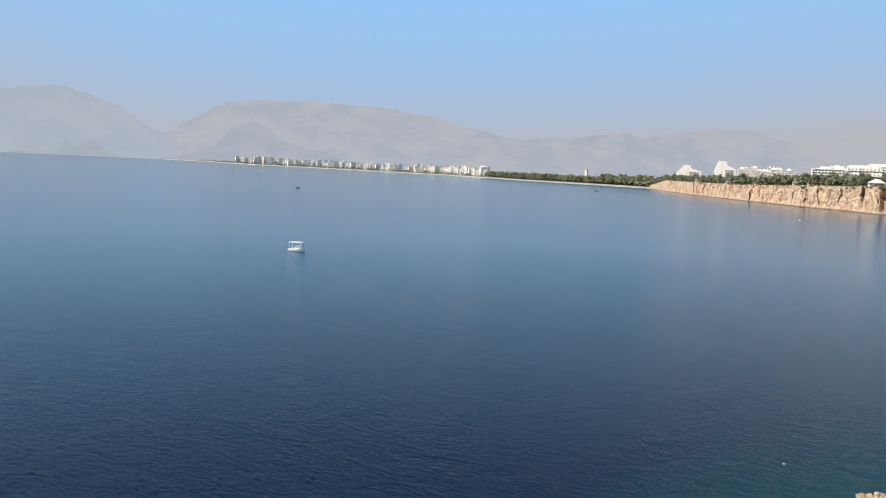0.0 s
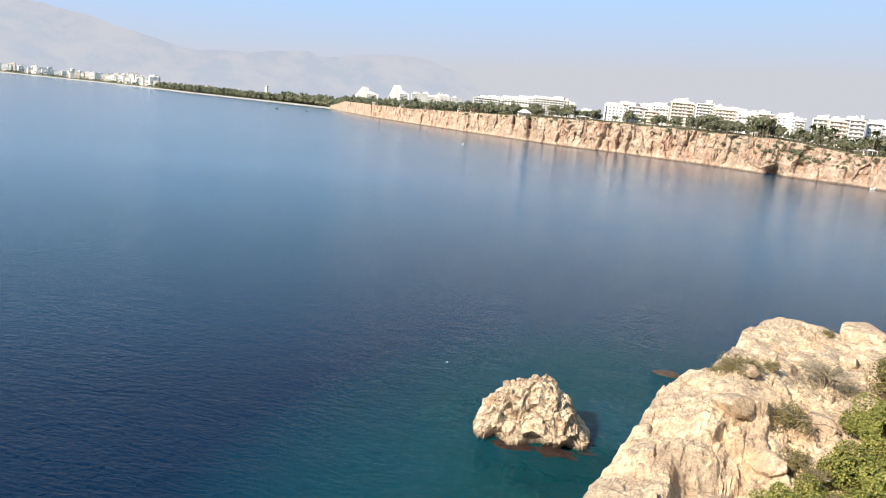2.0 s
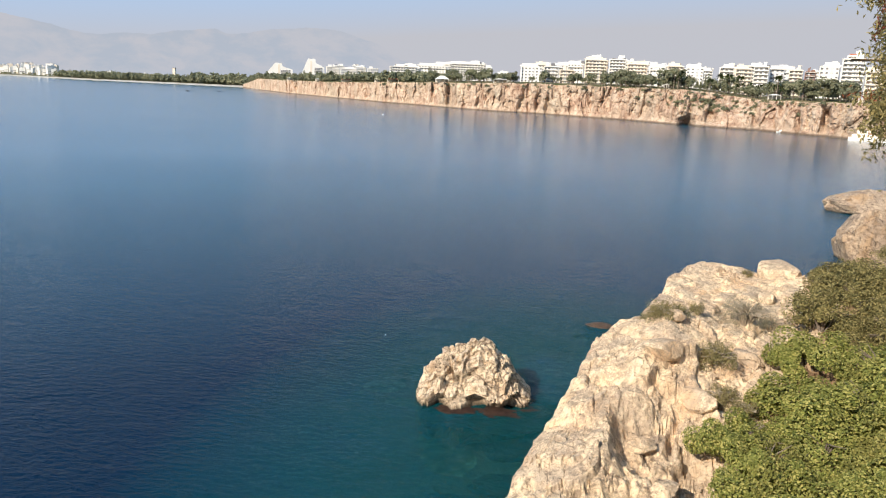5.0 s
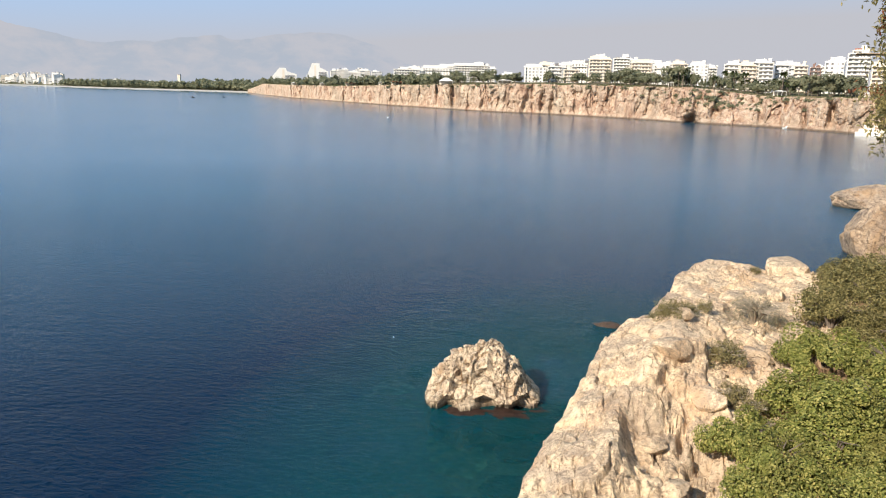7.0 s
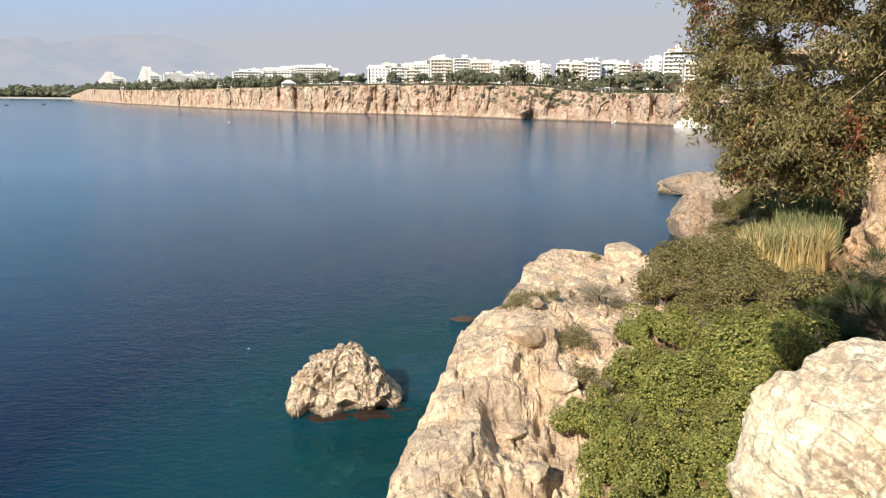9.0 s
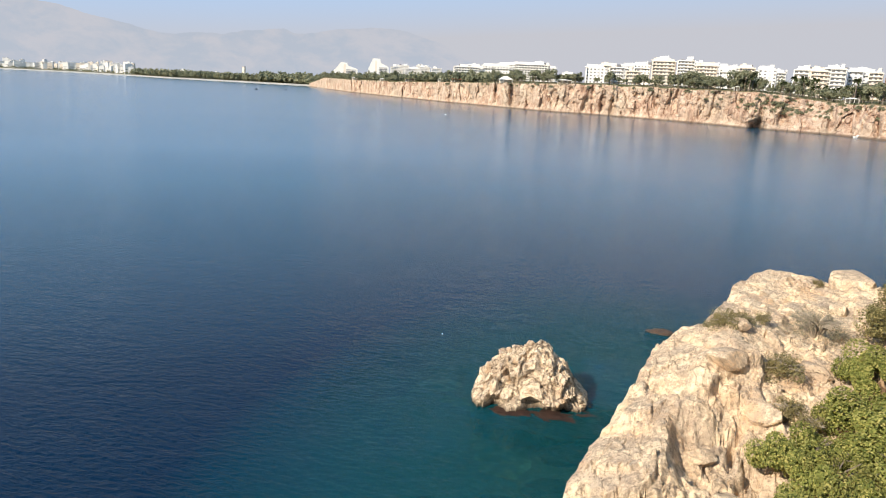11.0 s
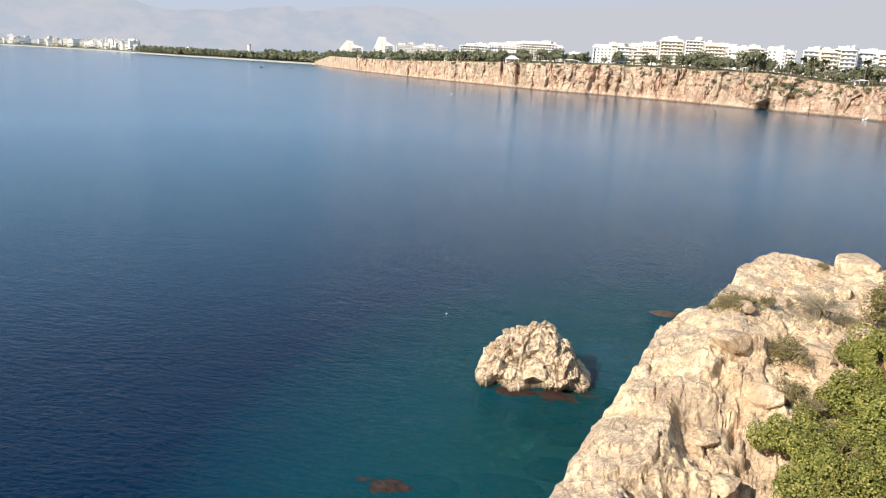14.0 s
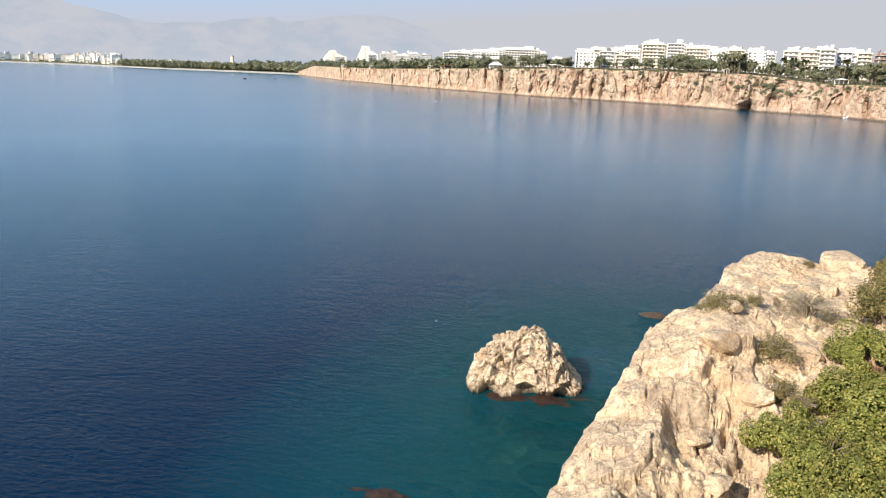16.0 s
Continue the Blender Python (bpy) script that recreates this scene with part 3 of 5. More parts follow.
def headland():
    """The near slope, as one sheet of broken rock."""
    az = np.concatenate([np.arange(-40, -9, 1.2), np.arange(-9, 18, 0.09), np.arange(18, 34, 0.2), np.arange(34, 75, 1.0)])
    r = np.concatenate([np.arange(2.2, 18, 0.35), np.arange(18, 26, 0.3), np.arange(26, 68, 0.13), np.arange(68, 165, 0.8)])
    A, R = np.meshgrid(az, r)
    Z, lat = slope_height(A, R)
    a = np.radians(A)
    X, Y = R * np.sin(a), R * np.cos(a)
    P = np.stack([X, Y, 0.3 * Z], -1).reshape(-1, 3)
    big = fbm(P, 0.13, 4, 0.5, 41).reshape(A.shape)
    ledge = fbm(P * [1, 1, 0.6], 0.30, 4, 0.5, 47, True).reshape(A.shape)
    knob = fbm(P, 0.8, 3, 0.55, 59, True).reshape(A.shape)
    grit = fbm(P, 1.5, 4, 0.6, 53).reshape(A.shape)
    live = np.clip(R / 14, 0.1, 1) * np.clip(1 + lat / 2.5, 0.12, 1)
    # broken blocks of two sizes, with open joints between them
    warp = P + 0.9 * np.stack([fbm(P + k * 13.0, 0.35, 3, 0.5, 81 + k) for k in range(3)], 1)
    lev1, gap1 = (v.reshape(A.shape) for v in blocks(warp * [1, 0.8, 0.8], 4.6, 5))
    lev2, gap2 = (v.reshape(A.shape) for v in blocks(warp * [1, 0.7, 0.8], 1.7, 15))
    lev3, gap3 = (v.reshape(A.shape) for v in blocks(warp, 0.62, 45))
    # worn smooth on the seaward brow and the tip, broken further in
    broken = np.clip((lat - 2.0) / 3.0, 0.55, 1) * np.interp(R, [44, 52, 70], [1, 0.5, 0.5])
    Z = Z - 0.25 + live * broken * (0.16 * lev3 * np.clip(gap3 * 4, 0, 1) - 0.07 * (1 - gap3) ** 2 + 0.20 * knob + 0.34 * lev2 * np.clip(gap2 * 5, 0, 1) - 0.12 * (1 - gap2) ** 2 + 0.25 * ledge)
    Z = Z + live * (0.6 * big + 0.20 * grit + 0.5 * lev1 * np.clip(gap1 * 5, 0, 1) * broken - 0.30 * (1 - gap1) ** 2 * broken)
    # tilted bedding: thin ledges with sharp lips
    bed = (Z + 0.10 * X - 0.06 * Y + 0.25 * big) / 0.5
    lip = np.floor(bed) + np.clip((bed - np.floor(bed) - 0.5) * 5 + 0.5, 0, 1)
    Z = Z + 0.30 * live * (lip - bed) * np.clip(0.5 + 2 * big, 0, 1)
    # the brow: a lit flank that climbs from the sea's edge to a crest, then dips inland
    near_part = np.interp(R, [18, 24, 44, 51], [0, 1, 1, 0])
    Z = Z + near_part * (1.5 * np.clip(lat / 3.2, 0, 1) ** 0.8 - 1.5 * np.clip((lat - 3.6) / 4.5, 0, 1))
    # a broken step that faces the viewpoint
    brink = 35.2 + 0.9 * big + 0.5 * lev2
    Z = Z - 1.1 * np.clip((brink - R) / 1.1, 0, 1) * np.clip((R - 26) / 6, 0, 1) * np.clip((A - 3.0) / 1.5, 0, 1) * np.clip((13 - A) / 2, 0, 1)
    # hollows and clefts: bearing, range, depth, half width, half length, slant
    for c_az, c_r, c_d, c_w, c_l, c_s in ((1.1, 28.0, 1.1, 0.35, 0.45, 0), (6.3, 29.0, 0.9, 0.22, 1.1, 20), (8.1, 34.6, 0.9, 0.22, 1.2, -15), (11.3, 37.0, 1.0, 0.3, 1.3, 10),
                                          (2.6, 36.5, 0.5, 0.9, 0.6, 0), (5.4, 54.0, 0.8, 1.0, 0.8, 0), (9.6, 31.0, 0.8, 0.25, 2.4, -35), (4.6, 26.5, 0.5, 0.2, 2.0, 50), (13.2, 57.5, 0.7, 0.35, 1.3, 60)):
        p = bearing(c_az, c_r)
        t = radians(c_s)
        u, w = (X - p.x) * math.cos(t) + (Y - p.y) * math.sin(t), (Y - p.y) * math.cos(t) - (X - p.x) * math.sin(t)
        Z = Z - c_d * np.exp(-(((u + 0.25 * grit) / c_w) ** 2 + ((w + 0.3 * grit) / c_l) ** 2) ** 1.5)
    # the dome at the tip
    for k_az, k_r, k_h, k_w in ((8.9, 60.5, 0.45, 3.2), (6.9, 57.0, 0.1, 2.2)):
        p = bearing(k_az, k_r)
        Z = Z + k_h * np.exp(-(((X - p.x) ** 2 + (Y - p.y) ** 2) / k_w ** 2) ** 1.4) * (1 + 0.25 * grit)
    drag = live * 0.32
    nx = fbm(P + 31.0, 0.6, 4, 0.55, 61).reshape(A.shape)
    ny = fbm(P + 77.0, 0.6, 4, 0.55, 67).reshape(A.shape)
    verts = np.stack([X + drag * nx, Y + drag * ny, Z], -1).reshape(-1, 3)
    me = mesh_from("headland", verts, grid_faces(len(r), len(az)), ROCK)
    # leaf litter and dry earth under the shrubs
    me.materials.append(SOIL)
    bare = np.interp(R, [20, 24, 30, 35, 42, 50, 60, 70, 100], [10.5, 11.0, 12.5, 14.0, 16.2, 17.3, 19.0, 20.5, 23]) + 0.8 * big + 0.5 * grit
    me.polygons.foreach_set("material_index", (A > bare)[:-1, :-1].ravel().astype(np.int32))
    tagged(new("headland", me), "sunlit pale limestone headland with broken ledges dropping to the sea", "rock", kind="structure")
    return BVHTree.FromPolygons(verts.tolist(), grid_faces(len(r), len(az)).tolist())


HEADLAND = headland()


def drop(az, r):
    """The point of the near slope at a bearing and range."""
    p = bearing(az, r, 60)
    hit = HEADLAND.ray_cast(p, Vector((0, 0, -1)))[0]
    return hit if hit is not None else bearing(az, r, 5)


def rock(name, label, at, radii, seed, material, relief=0.22, flute=0.0, squash=1.0, detail=(150, 80), shape=None, turn=0.0, fine=0.06):
    """A weathered rock: an uneven lump with ridges, hollows and pits."""
    cols, rows = detail
    th, ph = np.meshgrid(np.linspace(0, 2 * np.pi, cols, endpoint=False), np.linspace(1e-5, np.pi - 1e-5, rows))
    d = np.stack([np.sin(ph) * np.cos(th), np.sin(ph) * np.sin(th), np.cos(ph)], -1)
    d = np.sign(d) * np.abs(d) ** squash
    q = d.reshape(-1, 3) + seed * 3.7
    rad = 1 + relief * fbm(q, 1.5, 5, 0.5, seed) + relief * 0.5 * fbm(q, 3.5, 4, 0.55, seed + 3, True)
    if flute:
        rad = rad + flute * fbm(q * [1, 1, 0.3], 5.5, 4, 0.6, seed + 7, True)
    rad = rad + fine * fbm(q, 9.0, 3, 0.6, seed + 11)
    p = d.reshape(-1, 3) * rad[:, None] * np.array(radii)
    if shape is not None:
        p = shape(p)
    ob = new(name, mesh_from(name, p, grid_faces(rows, cols, True), material))
    ob.matrix_basis = Matrix.Translation(at) @ Matrix.Rotation(radians(turn), 4, "Z")
    return tagged(ob, label, "rock")


def faceted(seed, cuts=16, depth=(0.62, 0.9)):
    """A shaping that breaks a lump along flat faces."""
    def shape(p):
        rng = np.random.default_rng(seed)
        reach = np.abs(p).max(0)
        for k in range(cuts):
            n = rng.normal(size=3)
            n /= np.linalg.norm(n)
            over = np.clip((p / reach) @ n - rng.uniform(*depth), 0, None)
            p = p - 0.85 * over[:, None] * n * reach
        return p
    return shape


def sea_rock_shape(p):
    """A leaning crest with stepped shoulders, upright ribs and a foot undercut by the waves."""
    x, y, z = p.T
    crown = np.interp(x, [-4.5, -4.1, -3.6, -3.1, -2.1, -1.3, -0.5, 0.1, 0.6, 1.1, 1.5, 2.1, 2.5, 3.0, 3.5, 4.0, 4.5], [0.34, 0.58, 0.74, 0.82, 0.80, 0.92, 1.06, 1.13, 1.06, 0.92, 0.84, 0.82, 0.72, 0.54, 0.40, 0.22, 0.05])
    up = np.clip(z, 0, None)
    # the face leans back, so that the crest is narrower than the foot
    y = y * (1 - 0.15 * up) + 0.10 * up
    x = x * (1 - 0.045 * up) + 0.10 * up
    z = np.where(z > 0, z * crown, z)
    q = np.stack([x, y, z * 0.28], 1)
    bent = q + 0.35 * np.stack([fbm(q + 9.0 * k, 0.8, 3, 0.5, 300 + k) for k in range(3)], 1)
    rib = fbm(bent, 1.15, 4, 0.6, 311, True)
    level, gap = blocks(np.stack([x - 0.25 * z, y, z * 0.32], 1) + 0.5 * (bent - q), 0.95, 320)
    small, chink = blocks(np.stack([x - 0.25 * z, y, z * 0.45], 1) + 0.5 * (bent - q), 0.42, 330)
    out = 0.50 * rib + 0.26 * level - 0.40 * (1 - gap) ** 2 + 0.12 * small - 0.14 * (1 - chink) ** 2
    size = np.hypot(x / 1.6, y) + 0.3
    x, y = x + out * x / 1.6 / size * 0.5, y + out * y / size
    z = z + np.where(z > 1.2, 0.42 * level + 0.30 * rib + 0.16 * small, 0)
    # it stands on a few feet of rock; between them the waves have cut it back
    feet = np.exp(-((x + 3.5) / 0.7) ** 2) + 1.1 * np.exp(-((x + 1.1) / 0.9) ** 2) + 0.7 * np.exp(-((x - 3.6) / 0.5) ** 2)
    low = np.clip((0.75 + 0.25 * np.sin(x * 2.3 + 1.0) - z) / 0.55, 0, 1) * np.clip(1 - feet, 0, 1)
    return np.stack([x * (1 - 0.06 * low), y * (1 - 0.40 * low), z], 1)


rock("sea_rock", "jagged pale limestone rock standing in the sea", bearing(-8.05, 50.6, 0.1), (4.25, 2.8, 3.4), 5, SEA_ROCK, 0.05, 0.0, 0.50, (340, 200), sea_rock_shape, 8, 0.02)


def landward_cliff():
    """The ochre wall that climbs behind the reeds and to the right of the camera."""
    corner = [bearing(a, q) for a, q in ((34.5, 120), (33.0, 98), (31.0, 80), (29.8, 68), (34.5, 54), (42, 36), (52, 26), (70, 18), (100, 16))]
    steps, rows = 34, 46
    pts = np.array([c.lerp(d, k / steps)[:2] for c, d in zip(corner, corner[1:]) for k in range(steps)])
    away = np.gradient(pts, axis=0)
    away = np.stack([away[:, 1], -away[:, 0]], 1)
    away /= np.linalg.norm(away, axis=1)[:, None]
    # the side that faces the sea
    away *= np.sign(np.sum(away * -pts, 1))[:, None]
    v = np.linspace(0, 1, rows)
    Vv = np.repeat(v[:, None], len(pts), 1)
    B = np.repeat(pts[None], rows, 0)
    Z = 3.0 + 22.0 * Vv
    P = np.concatenate([B, Z[..., None]], -1).reshape(-1, 3)
    push = (2.0 * fbm(P * [1, 1, 0.6], 0.16, 4, 0.5, 71) + 1.1 * fbm(P * [1, 1, 1.4], 0.35, 5, 0.55, 73, True) + 0.3 * fbm(P, 1.6, 3, 0.6, 79)).reshape(Vv.shape)
    out = push - 3.0 * Vv ** 2
    verts = np.concatenate([B + away[None] * out[..., None], (Z + 0.4 * push)[..., None]], -1)
    back = verts[-1] + np.concatenate([-away * 14, np.full((len(pts), 1), 0.5)], 1)
    tagged(new("landward_cliff", mesh_from("landward_cliff", np.concatenate([verts.reshape(-1, 3), back]), grid_faces(rows + 1, len(pts)), WALL_ROCK)),
           "ochre limestone cliff rising behind reeds and palms", "cliff", kind="structure")


landward_cliff()


def viewpoint_cliff():
    """The cliff top that the camera stands on, closed behind and below it."""
    th = np.linspace(0, 2 * np.pi, 64, endpoint=False)
    rings = [(z, 1 + 0.25 * (1 - z / 20.0)) for z in np.linspace(-3, 20.0, 26)] + [(20.3, 0.97), (20.4, 0.8), (20.4, 0.5), (20.4, 0.2), (20.4, 0.001)]
    c, d = np.sign(np.cos(th)) * np.abs(np.cos(th)) ** 0.6, np.sign(np.sin(th)) * np.abs(np.sin(th)) ** 0.6
    p = np.concatenate([np.stack([1.5 + 4.6 * w * c, -7.0 + 7.8 * w * d, np.full(64, z)], 1) for z, w in rings])
    rough = fbm(p, 0.35, 5, 0.55, 601)[:, None]
    out = (p - [1.5, -7.0, 0]) * [1, 1, 0]
    out /= np.linalg.norm(out, axis=1)[:, None] + 0.5
    p = p + out * rough * 0.7 * (p[:, 2:] < 20.2) + rough * [0, 0, 0.12]
    tagged(new("viewpoint_cliff", mesh_from("viewpoint_cliff", p, grid_faces(len(rings), 64, True), ROCK)), "pale limestone cliff top at the viewpoint", "cliff", kind="structure")


viewpoint_cliff()


# ---- rocks and boulders ----
def cracked(p):
    """A deep slanting crack across the boulder's face."""
    d = -0.894 * (0.551 * p[:, 0] - 0.835 * p[:, 1]) + 0.447 * p[:, 2] - 1.35 + 0.06 * np.sin(p[:, 0] * 4) + 0.03 * np.sin(p[:, 2] * 7)
    level, gap = blocks(p * [1, 1, 1.6] + 0.15 * np.stack([fbm(p + 5.0 * k, 1.6, 3, 0.5, 500 + k) for k in range(3)], 1), 0.62, 510)
    rough = 0.016 * level * np.clip(gap * 3, 0, 1) + 0.026 * fbm(p, 2.2, 5, 0.6, 515)
    # the foot is cut back under a lip
    rough = rough - 0.10 * np.clip((0.22 + 0.1 * np.sin(p[:, 0] * 3) - p[:, 2]) / 0.3, 0, 1)
    return p * (1 + rough - 0.22 * np.exp(-(d / 0.075) ** 2) - 0.05 * (d < -0.03))[:, None]


rock("boulder", "big sunlit pale limestone boulder with dark lichen and a crack", bearing(37.7, 9.0, 17.0), (1.80, 1.6, 2.08), 17, BOULDER, 0.12, 0.0, 0.42, (440, 260), cracked, 20, 0.0)
rock("islet", "pale limestone islet with an overhanging lip", bearing(19.1, 172, 0.9), (7.6, 6.0, 3.3), 23, SHORE_ROCK, 0.25, 0.0, 0.8, (150, 80), faceted(23, 12), 0, 0.05)
rock("shore_rock", "large rounded limestone rock at the water's edge", bearing(20.1, 118, 1.2), (5.4, 6.0, 6.2), 29, SHORE_ROCK, 0.25, 0.06, 0.8, (160, 100), faceted(29, 14), 10, 0.06)
rock("shore_rock", "weathered limestone rock behind the islet", bearing(22.4, 150, 1.4), (5.0, 6.0, 4.8), 37, SHORE_ROCK, 0.2, 0.0, 0.75, (100, 60), None, 60)
rock("knob_rock", "rounded limestone knob on the tip of the headland", bearing(14.1, 61.0, 8.35), (1.9, 1.8, 1.9), 83, ROCK, 0.16, 0.0, 0.7, (150, 90), faceted(4, 22, (0.5, 0.8)), 25, 0.07)
# loose stones on the ledges: bearing, range, size
for k, (a, q, size) in enumerate(((7.0, 42.6, 0.75), (6.7, 38.4, 0.95), (9.6, 36.6, 1.0), (12.6, 41.6, 0.9), (4.0, 46.5, 0.9), (7.9, 30.6, 0.7), (9.0, 27.6, 0.8), (11.4, 36.2, 0.7), (5.6, 33.2, 0.8), (13.6, 52.5, 0.8), (8.6, 49.6, 0.7))):
    rock("stone", "loose block of pale limestone lying on the headland", drop(a, q) + Vector((0, 0, size * 0.15)), (size, size * 0.8, size * 0.55), 200 + k, ROCK, 0.22, 0.0, 0.6, (70, 44), faceted(400 + k, 14, (0.5, 0.85)), 47 * k, 0.05)
rock("wash_rock", "low dark rock awash in the sea", bearing(1.7, 69.6, -0.15), (1.25, 0.7, 0.45), 43, WET_ROCK, 0.25, 0.0, 0.9, (60, 34))
rock("wash_rock", "low dark rock awash beside the headland", bearing(3.0, 67.5, -0.2), (0.9, 0.6, 0.45), 44, WET_ROCK, 0.25, 0.0, 0.9, (60, 34))


def seabed():
    """The shallow floor round the rocks, with weed-covered boulders below the surface."""
    x, y = np.meshgrid(np.arange(-34, 30, 1.0), np.arange(8, 90, 1.0))
    p = np.stack([x, y, x * 0], -1).reshape(-1, 3)
    z = -4.2 + 1.3 * fbm(p, 0.13, 4, 0.55, 91)
    tagged(new("seabed", mesh_from("seabed", np.concatenate([p[:, :2], z[:, None]], 1), grid_faces(*x.shape), SEABED)), "shallow sea floor with weed and stones", "seabed", kind="structure")


seabed()
rng = np.random.default_rng(7)
# bearing, range, size, height of the crown
for k, (a, q, size, z) in enumerate(((-20.0, 35.0, 2.0, -0.41), (-16.0, 36.5, 1.5, -0.9), (-13.0, 34.0, 1.6, -0.9), (-9.0, 37.0, 1.8, -0.9), (-22.8, 34.4, 1.5, -0.7), (-4.5, 44.0, 1.8, -0.8), (-6.0, 47.8, 3.0, -0.43), (-9.4, 48.0, 2.4, -0.45), (-3.4, 49.0, 1.8, -0.45), (-5.0, 39.5, 1.8, -0.9), (-1.9, 53.5, 2.6, -0.7))):
    rock("sunken_rock", "brown weedy rock just under the water", bearing(a, q, z), (size, size * 0.6, 0.45), 50 + k, WEED_ROCK, 0.25, 0.0, 0.85, (60, 36), None, 14 * (k % 3))


# ---- near plants ----
def lumpy_shell(n, radii, rng, lumps=34, depth=0.35):
    """Points and outward ways in the leafy skin of an uneven mound."""
    heads = rng.normal(size=(lumps, 3))
    heads[:, 2] = np.abs(heads[:, 2])
    heads /= np.linalg.norm(heads, axis=1)[:, None]
    heads *= rng.uniform(0.50, 0.95, lumps)[:, None]
    size = rng.uniform(0.16, 0.36, lumps)
    pick = rng.integers(0, lumps, n)
    d = rng.normal(size=(n, 3))
    d /= np.linalg.norm(d, axis=1)[:, None]
    p = heads[pick] + d * (size[pick] * rng.uniform(1 - depth, 1.12, n) ** 0.6)[:, None]
    way = d * 0.7 + p * 0.6 + np.array([0, 0, 0.25])
    way /= np.linalg.norm(way, axis=1)[:, None]
    keep = p[:, 2] > -0.12
    return p[keep] * np.array(radii), way[keep]


def shrub(label, radii, leaves, length, width, material, seed, stems=14, stem_material=None, group=""):
    """A mound of leaves on a fan of stems."""
    rng = np.random.default_rng(seed)
    ob = thing("shrub", label, "shrub", group=group)
    p, way = lumpy_shell(leaves, radii, rng, 24, 0.3)
    part("foliage", mesh_from("foliage", *leaf_cloud(p, way, length, width, rng), material), ob)
    limbs = []
    for k in range(stems):
        a, out = rng.uniform(0, 6.28), rng.uniform(0.3, 0.85)
        tip = Vector((math.cos(a) * out * radii[0], math.sin(a) * out * radii[1], radii[2] * (1.0 - out * 0.5) * 0.9))
        limbs.append(tube([(0, 0, -0.3), tip * 0.4 + Vector((0, 0, 0.25 * radii[2])), tip], [0.05, 0.035, 0.012], 5))
    part("stem_fan", mesh_from("stem_fan", *merged(limbs), stem_material or BARK), ob)
    return ob


def spread(base, places, scale, rng, sink=0.25, sizes=None):
    """Copies of a shrub over the slope; the base takes the first place."""
    for k, (a, q) in enumerate(places):
        s = scale * rng.uniform(0.78, 1.32) if sizes is None else sizes[k]
        m = Matrix.Translation(drop(a, q) - Vector((0, 0, sink * rng.uniform(0.4, 1.7)))) @ Matrix.Rotation(rng.uniform(0, 6.28), 4, "Z")
        if k == 0:
            base.matrix_basis = m @ Matrix.Scale(s if sizes else 1.0, 4)
        else:
            made = copy_thing(base, m)
            made.scale = (s, s, s * rng.uniform(0.75, 1.2))


rng = np.random.default_rng(11)
BRIGHT = [(15.8, 30.0), (17.5, 28.5), (22.5, 29), (15.0, 33), (20.0, 33), (25.0, 33.5), (16.5, 37), (21.0, 37.5), (25.6, 38), (13.0, 34), (23.2, 35.2), (18.6, 35), (22.8, 31), (19.0, 39.4), (23.4, 40), (27.2, 40.5), (17.2, 41.5), (21.2, 42), (25.0, 42.5), (28.5, 36), (17.0, 26.5), (19.5, 25.5)]
spread(shrub("dense shrub with bright yellow-green leaves on the slope", (2.5, 2.5, 2.5), 12500, 0.16, 0.115, LEAF_BRIGHT, 101, 6, BARK, "bright shrubs"), BRIGHT[::2], 1.0, rng)
spread(shrub("dense shrub with bright yellow-green leaves on the slope", (2.7, 2.3, 2.3), 12500, 0.145, 0.105, LEAF_BRIGHT, 102, 6, BARK, "bright shrubs"), BRIGHT[1::2], 1.0, rng)
DULL = [(17.3, 48), (19.6, 48.5), (22, 48), (24.4, 49), (26.8, 48), (18.2, 57), (20.6, 58), (23.2, 58), (19.6, 54), (22.6, 53), (19.0, 62), (21.4, 61), (21.8, 70), (23.8, 71),
        (22.6, 84), (23.0, 98), (25.5, 92), (24.5, 106), (23.4, 52), (24.6, 52.5), (22.4, 55.5), (21.4, 104), (22.2, 108), (22.8, 112), (23.6, 110), (22.4, 100), (24.4, 114), (21.9, 114), (25.6, 112), (26.2, 108), (25.9, 100), (25.0, 108), (23.0, 118), (24.6, 120), (26.2, 119), (27.6, 116), (24.0, 104), (22.4, 122), (25.4, 126), (27.2, 126), (28.8, 122)]
spread(shrub("low dull olive-green shrub with small leaves", (2.5, 2.5, 2.4), 9500, 0.145, 0.095, LEAF_DARK, 103, 14, None, "dull shrubs"), DULL[::2], 1.1, rng)
spread(shrub("low dull olive-green shrub with small leaves", (2.7, 2.2, 2.2), 9500, 0.135, 0.09, LEAF_DARK, 104, 14, None, "dull shrubs"), DULL[1::2], 1.1, rng)
DRY = [(10.7, 40.2, 1.35), (6.3, 42.6, 1.1), (5.4, 43.6, 0.8), (7.4, 43.6, 0.85), (8.8, 45.8, 0.7), (11.5, 37.6, 1.0), (8.3, 26.2, 0.8), (11.9, 59.5, 0.6), (13.0, 36.2, 0.8)]
spread(shrub("small dry grey-green shrub rooted in rock cracks", (1.0, 1.0, 0.85), 2200, 0.10, 0.045, LEAF_DRY, 105, 40, TWIG, "dry shrubs"), [d[:2] for d in DRY], 1.0, rng, 0.05, [d[2] for d in DRY])
spread(shrub("rounded grey bush of bare twigs and thin leaves", (2.0, 1.8, 2.0), 5200, 0.085, 0.035, LEAF_GREY, 106, 110, TWIG, "dry shrubs"), [(12.3, 46.4)], 1.0, rng, 0.05)


